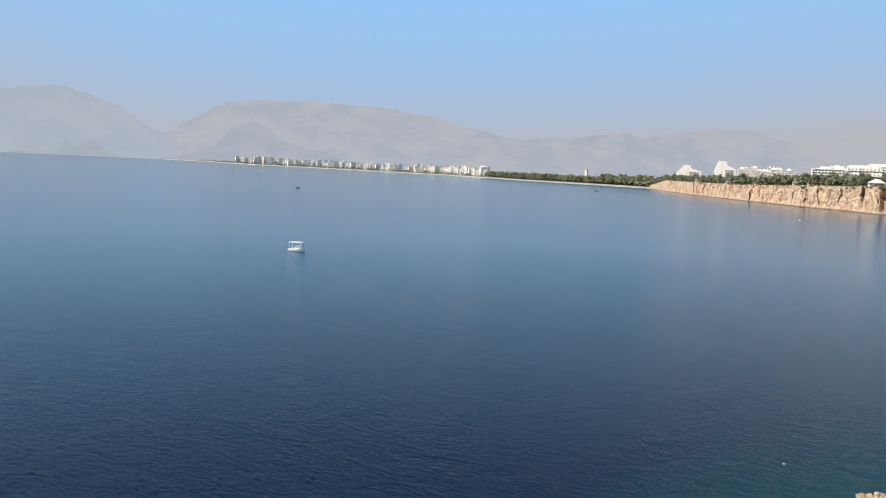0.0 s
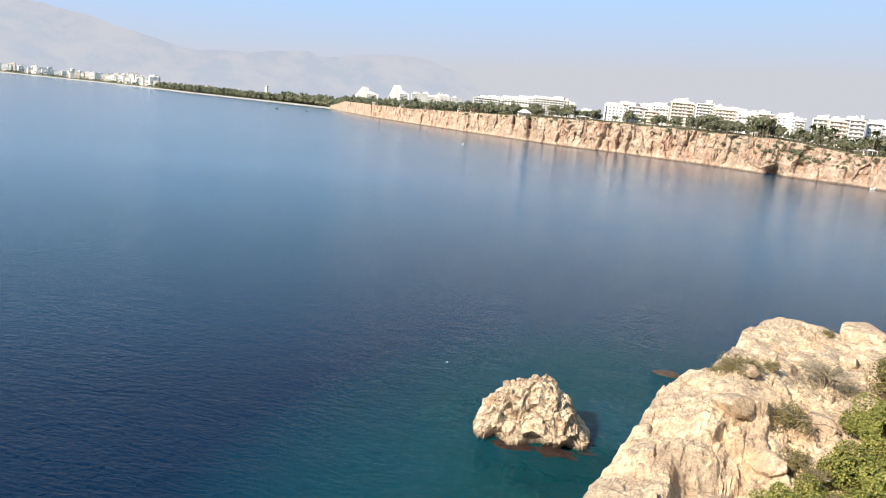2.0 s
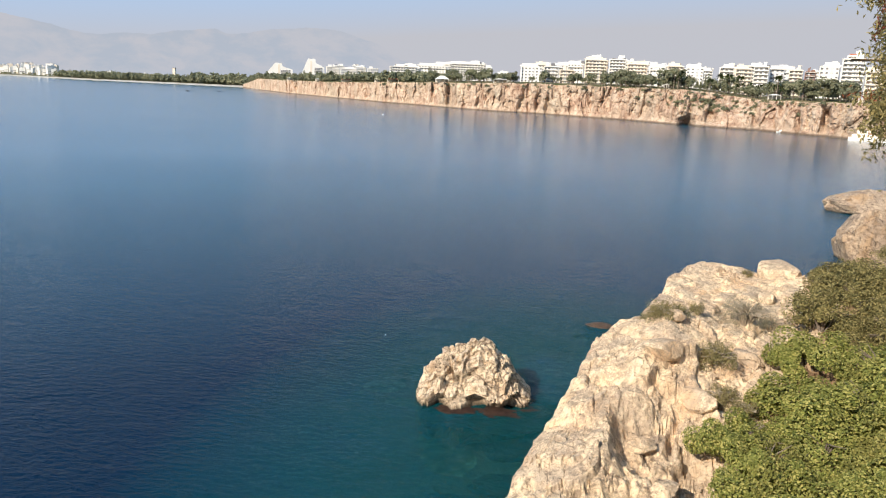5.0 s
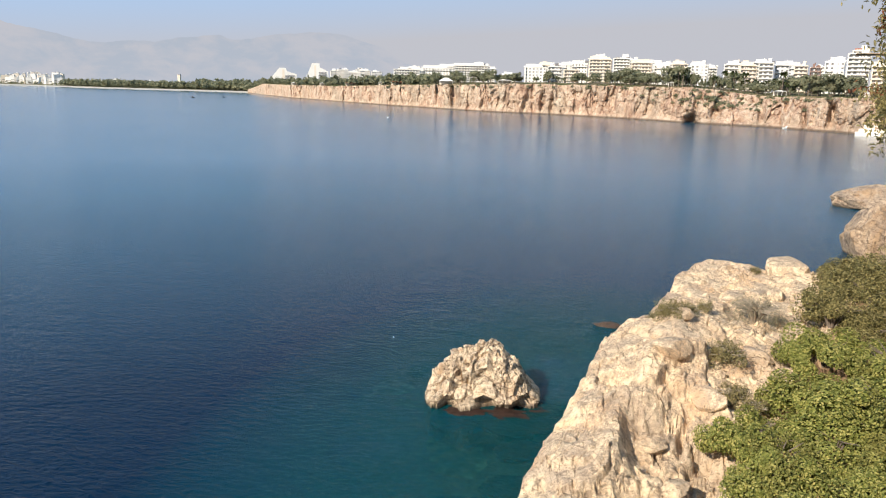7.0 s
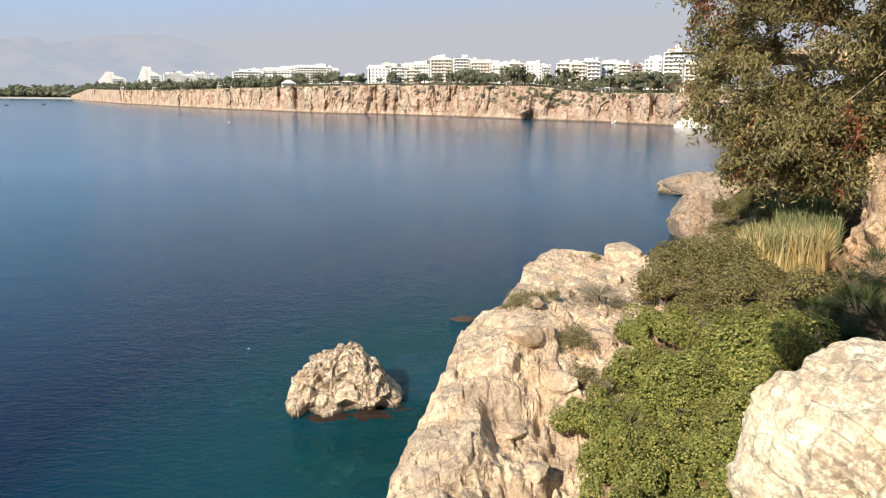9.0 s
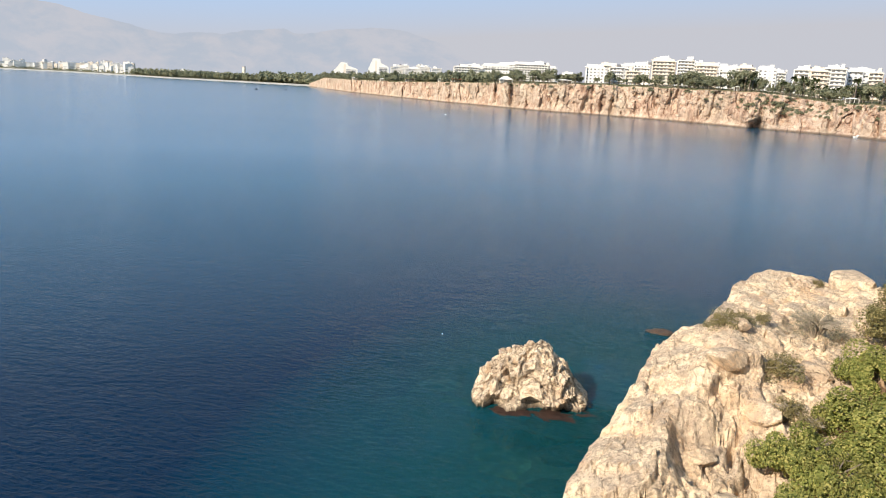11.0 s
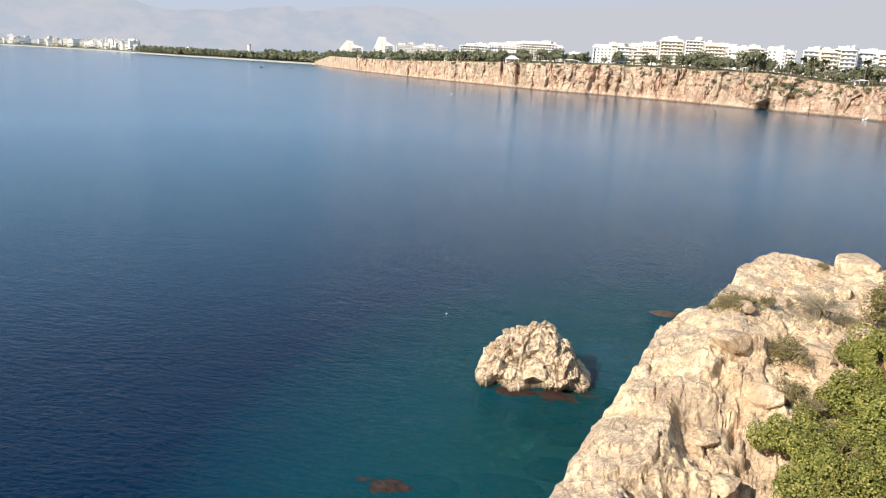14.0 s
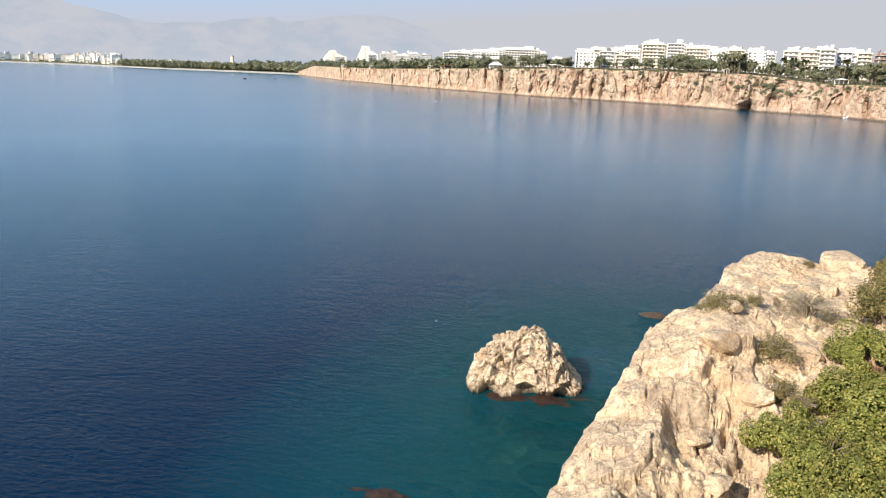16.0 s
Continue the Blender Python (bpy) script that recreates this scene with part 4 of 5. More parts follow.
def reeds():
    """A stand of giant reeds: straw-yellow below, green above."""
    rng = np.random.default_rng(21)
    ob = thing("reed_bed", "stand of tall reeds, straw yellow below and green above", "reeds", kind="stuff")
    for name, material, count, lo, hi in (("dry_blades", LEAF_REED, 9000, 0.0, 3.8), ("green_blades", LEAF_REED_TOP, 4200, 2.3, 4.5)):
        verts, faces = [], []
        for k in range(count):
            base = drop(rng.uniform(22.6, 28.0), rng.uniform(60, 84))
            if name == "green_blades" and rng.uniform() < 0.4:
                base = drop(rng.uniform(24.5, 28.8), rng.uniform(84, 106))
            low = base + Vector((0, 0, lo * rng.uniform(0.5, 1.0)))
            lean = Vector((rng.normal() * 0.35, rng.normal() * 0.35, 0))
            tall = (hi - lo) * rng.uniform(0.55, 1.1)
            a = rng.uniform(0, 3.14)
            side = Vector((math.cos(a), math.sin(a), 0)) * 0.05
            mid, tip = low + lean * 0.4 + Vector((0, 0, tall * 0.6)), low + lean * 1.6 + Vector((0, 0, tall))
            b = len(verts)
            verts += [low - side, low + side, mid + side, mid - side, tip]
            faces += [(b, b + 1, b + 2, b + 3), (b + 3, b + 2, b + 4)]
        part(name, mesh_from(name, [tuple(v) for v in verts], faces, material), ob)


reeds()


def fan_palm(label, tall, fronds, reach, seed):
    """A palm: a stem ringed with old leaf bases and fans of narrow leaflets."""
    rng = np.random.default_rng(seed)
    ob = thing("palm", label, "palm", group="palms")
    stem = [(0.04 * math.sin(k * 1.3), 0.05 * math.cos(k), tall * k / 9 - 0.2) for k in range(10)]
    part("trunk", mesh_from("trunk", *tube(stem, [0.20 + 0.03 * (k % 2) for k in range(10)], 9), BARK), ob)
    verts, faces, stalks = [], [], []
    for k in range(fronds):
        a, lift = rng.uniform(0, 6.28), rng.uniform(-0.5, 1.2)
        d = Vector((math.cos(a) * math.cos(lift), math.sin(a) * math.cos(lift), math.sin(lift)))
        root = Vector(stem[-1])
        hub = root + d * reach * 0.5
        stalks.append(tube([root, hub], [0.025, 0.012], 4))
        side = d.cross(Vector((0, 0, 1))).normalized()
        for j in range(15):
            w = (j - 7) / 7 * 1.35
            tip = hub + (d * math.cos(w) + side * math.sin(w)) * reach * 0.55 * rng.uniform(0.85, 1.1) - Vector((0, 0, 0.16 * reach * rng.uniform(0.4, 1.2)))
            mid = hub.lerp(tip, 0.5) + Vector((0, 0, 0.05))
            wide = (tip - hub).cross(Vector((0, 0, 1))).normalized() * 0.028
            b = len(verts)
            verts += [hub, mid + wide, tip, mid - wide]
            faces += [(b, b + 1, b + 2, b + 3)]
    part("stalk_fan", mesh_from("stalk_fan", *merged(stalks), BARK), ob)
    part("frond_crown", mesh_from("frond_crown", [tuple(v) for v in verts], faces, LEAF_PALM), ob)
    return ob


for k, (a, q, tall, reach) in enumerate(((28.2, 43, 0.7, 2.0), (30.4, 44, 1.8, 2.3), (32.0, 42, 1.6, 2.3), (30.0, 39, 0.5, 2.0), (33.0, 46, 3.4, 2.3), (31.2, 47, 3.2, 2.2), (27.6, 46, 0.6, 2.0), (28.9, 48, 1.0, 2.2), (29.6, 51, 1.4, 2.3), (29.2, 45, 0.8, 2.1))):
    fan_palm("dark green fan palm in the shade below the cliff", tall, 46, reach, 60 + k).matrix_basis = Matrix.Translation(drop(a, q))


def shore_tree():
    """The tree beside the viewpoint: leaning trunk, forked limbs and hanging sprays of narrow leaves."""
    rng = np.random.default_rng(33)
    foot = drop(50, 15.0)
    ob = thing("tree", "shade tree with drooping narrow olive leaves and rusty pods", "tree", Matrix.Translation(foot))
    crown = bearing(31.0, 17.0, 23.9) - foot
    right = Vector((math.cos(radians(28)), -math.sin(radians(28)), 0))
    ahead = Vector((math.sin(radians(28)), math.cos(radians(28)), 0))
    fork = crown + right * 4.2 + Vector((0, 0, -1.2))
    part("trunk", mesh_from("trunk", *tube([(0, 0, -0.8), fork * 0.35 + right * 0.5, fork * 0.7 + right * 0.3, fork], [0.36, 0.30, 0.26, 0.2], 10), BARK), ob)
    # main limbs sweep leftwards through the crown; sprays hang from their nearest point
    tips = [crown + right * a + ahead * b + Vector((0, 0, c)) for a, b, c in ((-3.2, -0.6, 1.6), (-3.0, 0.6, -0.6), (-1.8, -1.0, 3.2), (-2.0, 0.2, -2.2), (-0.4, 1.0, 1.2), (0.4, -1.2, -1.2), (0.8, 0.4, 3.6), (-2.6, 1.2, 2.6), (1.6, 0.4, -2.6))]
    nodes = []
    for k, tip in enumerate(tips):
        way = [fork.lerp(tip, u) + Vector((0, 0, 0.9 * math.sin(u * 3.1) * (0.4 + 0.1 * k))) + Vector(rng.normal(size=3)) * 0.12 * (u > 0) for u in (0, 0.2, 0.4, 0.6, 0.8, 1.0)]
        part("limb", mesh_from("limb", *tube(way, [0.13, 0.10, 0.075, 0.055, 0.035, 0.015], 7), BARK), ob)
        nodes += way[1:]
    twigs, centres, rust = [], [], []
    low_bough = bearing(26.2, 16.6, 21.25) - foot
    for k in range(360):
        d = Vector(rng.normal(size=3)).normalized()
        far = rng.uniform(0.15, 1.0) ** 0.45
        lump = 1 + 0.18 * math.sin(5 * d.x + 3 * d.z) + 0.12 * math.sin(9 * d.z)
        c = crown + right * (d.x * 3.7 * far * lump) + ahead * (d.y * 2.3 * far) + Vector((0, 0, d.z * 3.9 * far * lump))
        if k >= 290:
            # the boughs that hang below the crown
            c = low_bough + right * (d.x * 1.6 * far) + ahead * (d.y * 1.2 * far) + Vector((0, 0, d.z * 1.0 * far))
        if (c - crown).dot(right) > -0.6 and c.z - crown.z < -2.7:
            continue
        near = min(nodes, key=lambda q: (q - c).length)
        twigs.append(tube([near, near.lerp(c, 0.5) + Vector(rng.normal(size=3)) * 0.12 + Vector((0, 0, 0.15)), c], [0.024, 0.015, 0.007], 4))
        for j in range(9):
            out = (Vector(rng.normal(size=3)) + (c - crown).normalized() * 0.6 + Vector((0, 0, -0.55))).normalized() * rng.uniform(0.4, 0.85)
            if j % 2 == 0:
                twigs.append(tube([c, c + out * 0.5 + Vector((0, 0, 0.05)), c + out], [0.010, 0.007, 0.003], 3))
            m = 58
            s = rng.uniform(0.05, 1.05, m)[:, None]
            pts = np.array(c) + np.array(out) * s + rng.normal(size=(m, 3)) * 0.085
            (rust if rng.uniform() < 0.06 else centres).append(pts)
    pts = np.concatenate(centres)
    nrm = rng.normal(size=pts.shape) + [-0.2, -0.4, 0.6]
    nrm /= np.linalg.norm(nrm, axis=1)[:, None]
    part("crown", mesh_from("crown", *leaf_cloud(pts, nrm, 0.125, 0.043, rng, 0.9), LEAF_TREE), ob)
    pts = np.concatenate(rust)
    nrm = rng.normal(size=pts.shape)
    nrm /= np.linalg.norm(nrm, axis=1)[:, None]
    tagged(part("seed_foliage", mesh_from("seed_foliage", *leaf_cloud(pts, nrm, 0.11, 0.035, rng, 1.2), LEAF_RUST), ob, "rust-red hanging seed pods"), kind="stuff")
    tagged(part("twig_mass", mesh_from("twig_mass", *merged(twigs), TWIG), ob, "pale grey bare twigs"), kind="stuff")


shore_tree()


# ---- far trees ----
def far_tree(kind_of, label, tall, seed):
    rng = np.random.default_rng(seed)
    ob = thing("tree", label, "tree", group="clifftop trees")
    if kind_of == "cypress":
        trunk, radii, mid, count, leaf = 0.12, (0.16, 0.16, 0.46), 0.52, 260, 0.10
    elif kind_of == "pine":
        trunk, radii, mid, count, leaf = 0.5, (0.52, 0.48, 0.26), 0.74, 420, 0.14
    else:
        trunk, radii, mid, count, leaf = 0.25, (0.44, 0.40, 0.36), 0.60, 420, 0.14
    part("trunk", mesh_from("trunk", *tube([(0, 0, -0.6), (0.1, 0, tall * trunk), (0.15, 0.1, tall * mid)], [0.26, 0.2, 0.08], 6), BARK), ob)
    p, way = lumpy_shell(count, (1, 1, 1), rng, 13, 0.5)
    p[:, 2] = p[:, 2] * 1.6 - 0.6
    p = p * np.array(radii) * tall + [0.1, 0, tall * mid]
    part("crown", mesh_from("crown", *leaf_cloud(p, way, leaf * tall, leaf * tall * 0.7, rng), LEAF_PINE), ob)
    return ob


def far_palm(tall, seed):
    rng = np.random.default_rng(seed)
    ob = thing("palm", "tall slim palm on the far cliff top", "palm", group="clifftop palms")
    part("trunk", mesh_from("trunk", *tube([(0, 0, -0.6), (0.1, 0, tall * 0.5), (0.25, 0, tall)], [0.26, 0.2, 0.18], 6), BARK), ob)
    verts, faces = [], []
    for k in range(30):
        a, lift = rng.uniform(0, 6.28), rng.uniform(-0.6, 1.0)
        d = Vector((math.cos(a) * math.cos(lift), math.sin(a) * math.cos(lift), math.sin(lift)))
        side = d.cross(Vector((0, 0, 1))).normalized() * 0.32
        root = Vector((0.25, 0, tall))
        mid, tip = root + d * 1.3, root + d * 2.3 - Vector((0, 0, 0.9))
        b = len(verts)
        verts += [root, mid + side, tip, mid - side]
        faces += [(b, b + 1, b + 2), (b, b + 2, b + 3)]
    part("frond_crown", mesh_from("frond_crown", [tuple(v) for v in verts], faces, LEAF_PALM), ob)
    return ob


def plant_far_trees():
    rng = np.random.default_rng(5)
    bases = [far_tree("round", "rounded dark green tree on the far cliff top", 8.0, 70), far_tree("round", "rounded dark green tree on the far cliff top", 7.0, 71),
             far_tree("pine", "spreading pine on the far cliff top", 10.0, 72), far_tree("pine", "spreading pine on the far cliff top", 9.0, 73),
             far_tree("cypress", "slim dark cypress on the far cliff top", 10.0, 74), far_palm(9.0, 75)]
    used = set()
    # bearings from, to; number; depth behind the edge; which kinds
    for lo, hi, count, near, deep, kinds in ((-12.5, -8.2, 50, 10, 70, (0, 2, 3, 4)), (-8.2, -6, 26, 6, 50, (0, 1, 2)),
                                             (-6, -2, 8, 3, 12, (0, 1)), (-1.9, 1.6, 26, 6, 20, (0, 4, 2)), (1.6, 5.5, 56, 4, 40, (0, 1, 2, 3)), (5.5, 9, 44, 6, 50, (0, 1, 4, 5)),
                                             (9, 13.5, 54, 6, 60, (0, 1, 5, 5, 2)), (13.5, 17.0, 34, 4, 40, (0, 1, 2)), (17, 22, 12, 4, 20, (0, 1))):
        for k in range(count):
            a, kind_of = rng.uniform(lo, hi), int(rng.choice(kinds))
            q = edge(a) + near + rng.uniform(0, 1) ** 1.5 * deep
            s = rng.uniform(0.65, 1.0) + 0.7 * rng.uniform() ** 3
            m = Matrix.Translation(bearing(a, q, top_height(a) + 0.7)) @ Matrix.Rotation(rng.uniform(0, 6.28), 4, "Z")
            if kind_of in used:
                copy_thing(bases[kind_of], m).scale = (s, s, s)
            else:
                bases[kind_of].matrix_basis = m
                used.add(kind_of)
    # scrub that hangs over the gentler slope and the ledges
    scrub = shrub("dark green scrub on the far cliff face", (3.2, 3.2, 2.6), 420, 0.9, 0.6, LEAF_PINE, 76, 4, None, "cliff scrub")
    for k in range(130):
        a = rng.normal(8.0, 2.4) if k < 85 else rng.uniform(-24, 18)
        up = rng.uniform(0.5, 1.0) if k < 85 else rng.uniform(0.88, 1.0)
        aim = bearing(a, float(shore(a)), float(top_height(a)) * up)
        eye = Vector((0, 0, aim.z))
        hit = CLIFF_FACE.ray_cast(eye, (aim - eye).normalized())[0]
        if hit is None:
            continue
        m = Matrix.Translation(hit + Vector((0, 0, -0.8))) @ Matrix.Rotation(rng.uniform(0, 6.28), 4, "Z")
        s = rng.uniform(0.35, 0.95)
        if k == 0:
            scrub.matrix_basis = m
        else:
            copy_thing(scrub, m).scale = (s, s, s)


plant_far_trees()


def far_woods():
    """The belt of trees behind the beach, too far to count."""
    rng = np.random.default_rng(15)
    verts, faces, at = [], [], 0
    for k in range(1300):
        if k < 640:
            a = rng.uniform(-38.5, -25.8)
            q, z, tall = float(shore(a)) + 50 + rng.uniform(0, 190), 3.6, rng.uniform(13, 23) * (1.0 if a < -30 else 1.25)
        elif k < 950:
            a = rng.uniform(-60, -38)
            q, z, tall = float(shore(a)) + 50 + rng.uniform(0, 260), 4.5, rng.uniform(4, 9)
        else:
            # the park on the cliff top towards the hotels
            a = rng.uniform(-26.2, -12.4)
            q, z = edge(a) + 4 + rng.uniform() ** 1.4 * 130, float(top_height(a)) + 0.5
            tall = rng.uniform(7, 12) + 5 * rng.uniform() ** 3
        n = 46
        p, way = lumpy_shell(n, (1, 1, 1), rng, 7, 0.6)
        p = p * [tall * 0.55, tall * 0.55, tall * 0.62] + np.array(bearing(a, q, z + tall * 0.25))
        v, f = leaf_cloud(p, way, tall * 0.32, tall * 0.26, rng)
        verts.append(v)
        faces.append(f + at)
        at += len(v)
    tagged(new("far_woods", mesh_from("far_woods", np.concatenate(verts), np.concatenate(faces), LEAF_PINE)), "belt of dark trees behind the beach", "woods", kind="stuff")


far_woods()


# ---- buildings ----
SHARED = {}


def shared_box(name, size, material, bevel=0.0):
    """One mesh for alike pieces."""
    key = (name, tuple(round(s, 2) for s in size), material.name)
    if key not in SHARED:
        me = bpy.data.meshes.new(name)
        bm = box(bmesh.new(), size, (0, 0, 0), bevel)
        bm.to_mesh(me)
        bm.free()
        me.materials.append(material)
        SHARED[key] = me
    return SHARED[key]


def put_box(name, size, at, material, parent, label=""):
    ob = part(name, shared_box(name, size, material), parent, label)
    ob.location = at
    return ob


def apartment(az0, az1, el, r, label, wall=None, style="balcony", ground=None, turn=0.0, group="clifftop apartment blocks", windows=True):
    """A block of flats whose front spans two bearings and whose roof stands at an elevation, seen from the viewpoint."""
    wall = wall or WHITE_WALL
    mid = (az0 + az1) / 2
    base = float(top_height(mid)) + 1.2 if ground is None else ground
    wide = r * radians(az1 - az0) * 0.98
    tall = EYE + r * math.tan(radians(el - 0.19)) - base
    deep = max(9.0, min(16.0, wide * 0.7))
    ob = thing("apartment_block", label, "building", Matrix.Translation(bearing(mid, r, base)) @ Matrix.Rotation(radians(-mid + turn), 4, "Z"), group)
    put_box("wall", (wide, deep, tall + 2), (0, deep / 2, tall / 2 - 1), wall, ob)
    put_box("roof", (wide + 0.5, deep + 0.5, 0.5), (0, deep / 2, tall + 0.25), SLAB, ob)
    if int(mid * 7) % 3:
        upper = put_box("setback_storey", (wide * 0.72, deep * 0.7, 2.8), (wide * 0.1 * (1 if int(mid * 13) % 2 else -1), deep * 0.55, tall + 1.9), wall, ob)
        put_box("railing", (wide * 0.9, 0.12, 0.8), (0, -deep * 0.5, -1.0), wall, upper)
    house = put_box("penthouse", (wide * (0.2 + 0.05 * (int(mid * 9) % 4)), deep * 0.5, 3.4 + int(mid * 11) % 3), (wide * 0.2 * (1 if int(mid * 10) % 2 else -1), deep / 2, tall + 1.7), wall, ob)
    put_box("chimney", (0.8, 0.8, 1.6), (wide * 0.1, 0, 1.9), wall, house)
    # stair heads, tanks and a stepped upper floor along the roof
    for k in range(max(2, int(wide / 5))):
        pick = random.Random(int(mid * 100) * 31 + k)
        size = (pick.choice((1.6, 2.4, 3.6)), pick.choice((2.0, 3.0)), pick.choice((1.2, 1.8, 2.8)))
        put_box("roof_room" if size[2] > 1.5 else "water_tank", size, (pick.uniform(-0.45, 0.45) * wide, pick.uniform(0.15, 0.6) * deep, tall + 0.5 + size[2] / 2), pick.choice((wall, wall, SLAB, PANE)), ob)
    for side in (-1, 1):
        put_box("wing_wall", (0.35, 1.8, tall), (side * wide * 0.45, -0.9, tall / 2), wall, ob)
    # a flat grey strip on the front paints the shade of a stairwell recess
    put_box("recess_shade_strip", (1.3, 0.2, tall * 0.94), (wide * 0.12 * (1 if int(mid * 17) % 2 else -1), -0.12, tall * 0.5), GREY_WALL, ob)
    floors = max(2, round(tall / 3.0))
    step = tall / floors
    bays = max(2, round(wide / 3.6))
    bay = wide / bays
    for f in range(floors):
        z = f * step
        if style == "balcony" or (style == "mixed" and f % 2):
            slab = put_box("balcony", (wide * 0.86, 1.7, 0.22), (0, -0.85, z + step - 0.1), SLAB, ob)
            put_box("parapet", (wide * 0.86, 0.14, 0.75), (0, -0.80, 0.48), wall, slab)
        if not windows:
            continue
        for b in range(bays):
            x = (b + 0.5) * bay - wide / 2
            if style == "balcony":
                put_box("window", (bay * 0.62, 0.16, step * 0.55), (x, -0.05, z + step * 0.40), PANE, ob)
            else:
                put_box("window", (bay * 0.46, 0.16, step * 0.42), (x, -0.05, z + step * 0.52), PANE, ob)
    return ob


W, C, G, D = WHITE_WALL, CREAM_WALL, GREY_WALL, DARK_WALL
FLATS = "white block of flats with balconies above the cliff"
CREAMY = "cream block of flats with long balconies above the cliff"
PUNCHED = "white block of flats with rows of small windows"
for row in ((-5.75, -4.1, 1.78, 745, PUNCHED, W, "plain"), (-4.05, -2.9, 1.85, 765, FLATS, W, "balcony"), (-2.85, -1.7, 1.62, 735, CREAMY, C, "balcony"), (-2.3, -1.1, 2.1, 800, FLATS, W, "mixed"),
            (-1.05, 0.65, 2.42, 785, CREAMY, C, "balcony"), (0.7, 1.95, 2.5, 780, FLATS, W, "balcony"), (2.0, 3.5, 2.22, 772, CREAMY, C, "balcony"), (3.6, 4.75, 2.05, 765, FLATS, W, "mixed")):
    apartment(*row)
for row in ((4.85, 6.0, 2.15, 762, CREAMY, C, "balcony"), (6.15, 7.4, 2.1, 722, PUNCHED, W, "plain"), (8.4, 9.4, 2.15, 702, FLATS, W, "balcony"), (9.45, 10.6, 2.1, 690, CREAMY, C, "balcony"),
            (10.65, 11.65, 2.28, 692, FLATS, W, "balcony"), (11.7, 12.65, 2.15, 705, FLATS, G, "mixed"), (12.9, 13.8, 2.1, 725, CREAMY, C, "balcony"), (13.9, 14.6, 2.0, 705, "brown block of flats with balconies above the cliff", D, "balcony")):
    apartment(*row)
for row in ((14.75, 16.0, 2.4, 640, PUNCHED, W, "plain"), (16.05, 17.5, 2.9, 610, FLATS, W, "balcony"), (17.55, 18.9, 2.1, 590, CREAMY, C, "balcony"), (19.0, 20.6, 2.3, 580, FLATS, W, "balcony"),
            (-15.6, -13.5, 1.42, 960, FLATS, W, "balcony"), (-13.45, -11.2, 1.58, 965, FLATS, W, "mixed"), (-11.15, -8.3, 1.80, 970, FLATS, W, "balcony"), (-7.7, -6.3, 1.05, 800, PUNCHED, W, "plain")):
    apartment(*row)
for row in ((-20.3, -19.3, 1.2, 1500, FLATS, W, "balcony"), (-19.25, -18.2, 1.1, 1480, FLATS, W, "balcony"), (-18.15, -17.3, 1.25, 1470, FLATS, W, "balcony"), (-17.25, -16.4, 1.2, 1450, FLATS, W, "balcony")):
    apartment(*row, windows=False)
# a second row behind, its tops between the others
for row in ((-4.7, -3.4, 1.95, 820), (-3.3, -2.2, 2.0, 830), (-0.6, 0.2, 2.55, 830), (1.2, 2.4, 2.4, 830), (3.1, 4.2, 2.2, 830), (4.3, 5.3, 2.1, 830), (5.6, 6.6, 2.0, 820), (7.2, 8.0, 1.9, 800),
            (8.9, 10.0, 2.2, 760), (10.2, 11.2, 2.3, 760), (12.3, 13.3, 2.15, 770), (14.2, 15.2, 2.05, 760)):
    apartment(*row, "white block of flats standing in the second row", (W, C, W, G)[int(row[0] * 10) % 4], ("balcony", "mixed")[int(row[0] * 10) % 2])
for row in ((-14.4, -13.2, 1.5, 1060), (-12.2, -10.6, 1.72, 1070), (-9.6, -8.4, 1.9, 1060), (-9.0, -7.9, 1.6, 1040), (-7.4, -6.6, 1.2, 1000), (-19.8, -18.9, 1.3, 1560), (-18.4, -17.6, 1.35, 1540)):
    apartment(*row, "white block of flats standing in the second row", W, "balcony", windows=False)
crown_block = apartment(16.3, 17.2, 3.1, 618, "white tower block with a red tiled roof", W, "mixed")
put_box("tiled_roof", (7.0, 7.0, 1.2), (0, 5, EYE + 618 * math.tan(radians(2.91)) - float(top_height(16.7)) - 1.2 + 1.2), TERRACOTTA, crown_block, "red tiled roof")


def sloped_hotel(az0, az1, el, r, label, steep):
    """A hotel whose white wing slants up like a sail to a stepped tower."""
    mid, base = (az0 + az1) / 2, 21.0
    wide = r * radians(az1 - az0)
    tall = EYE + r * math.tan(radians(el)) - base
    ob = thing("hotel", label, "building", Matrix.Translation(bearing(mid, r, base)) @ Matrix.Rotation(radians(-mid), 4, "Z"), "sloping hotels")
    profile = [(-wide / 2, 0), (-wide * steep, tall), (wide * 0.14, tall * 0.98), (wide * 0.17, tall * 0.8), (wide * 0.48, tall * 0.62), (wide / 2, 0)]
    bm = bmesh.new()
    front = [bm.verts.new((x, 0, z)) for x, z in profile]
    back = [bm.verts.new((x, 18, z)) for x, z in profile]
    bm.faces.new(front[::-1])
    bm.faces.new(back)
    n = len(profile)
    for k in range(n):
        bm.faces.new((front[k], front[(k + 1) % n], back[(k + 1) % n], back[k]))
    part("wing", bm, ob, "", WHITE_WALL)
    for f in range(int(tall / 3.2)):
        z = 2 + f * 3.2
        if z < tall * 0.6:
            put_box("balcony", (wide * 0.32, 1.2, 0.5), (wide * 0.26, -0.6, z), SLAB, ob)
            put_box("window_band", (wide * 0.30, 0.2, 1.4), (wide * 0.26, -0.05, z + 1.2), PANE, ob)
    put_box("tower_window", (wide * 0.07, 0.2, tall * 0.55), (-wide * steep + wide * 0.12, -0.05, tall * 0.62), CREAM_WALL, ob)
    return ob


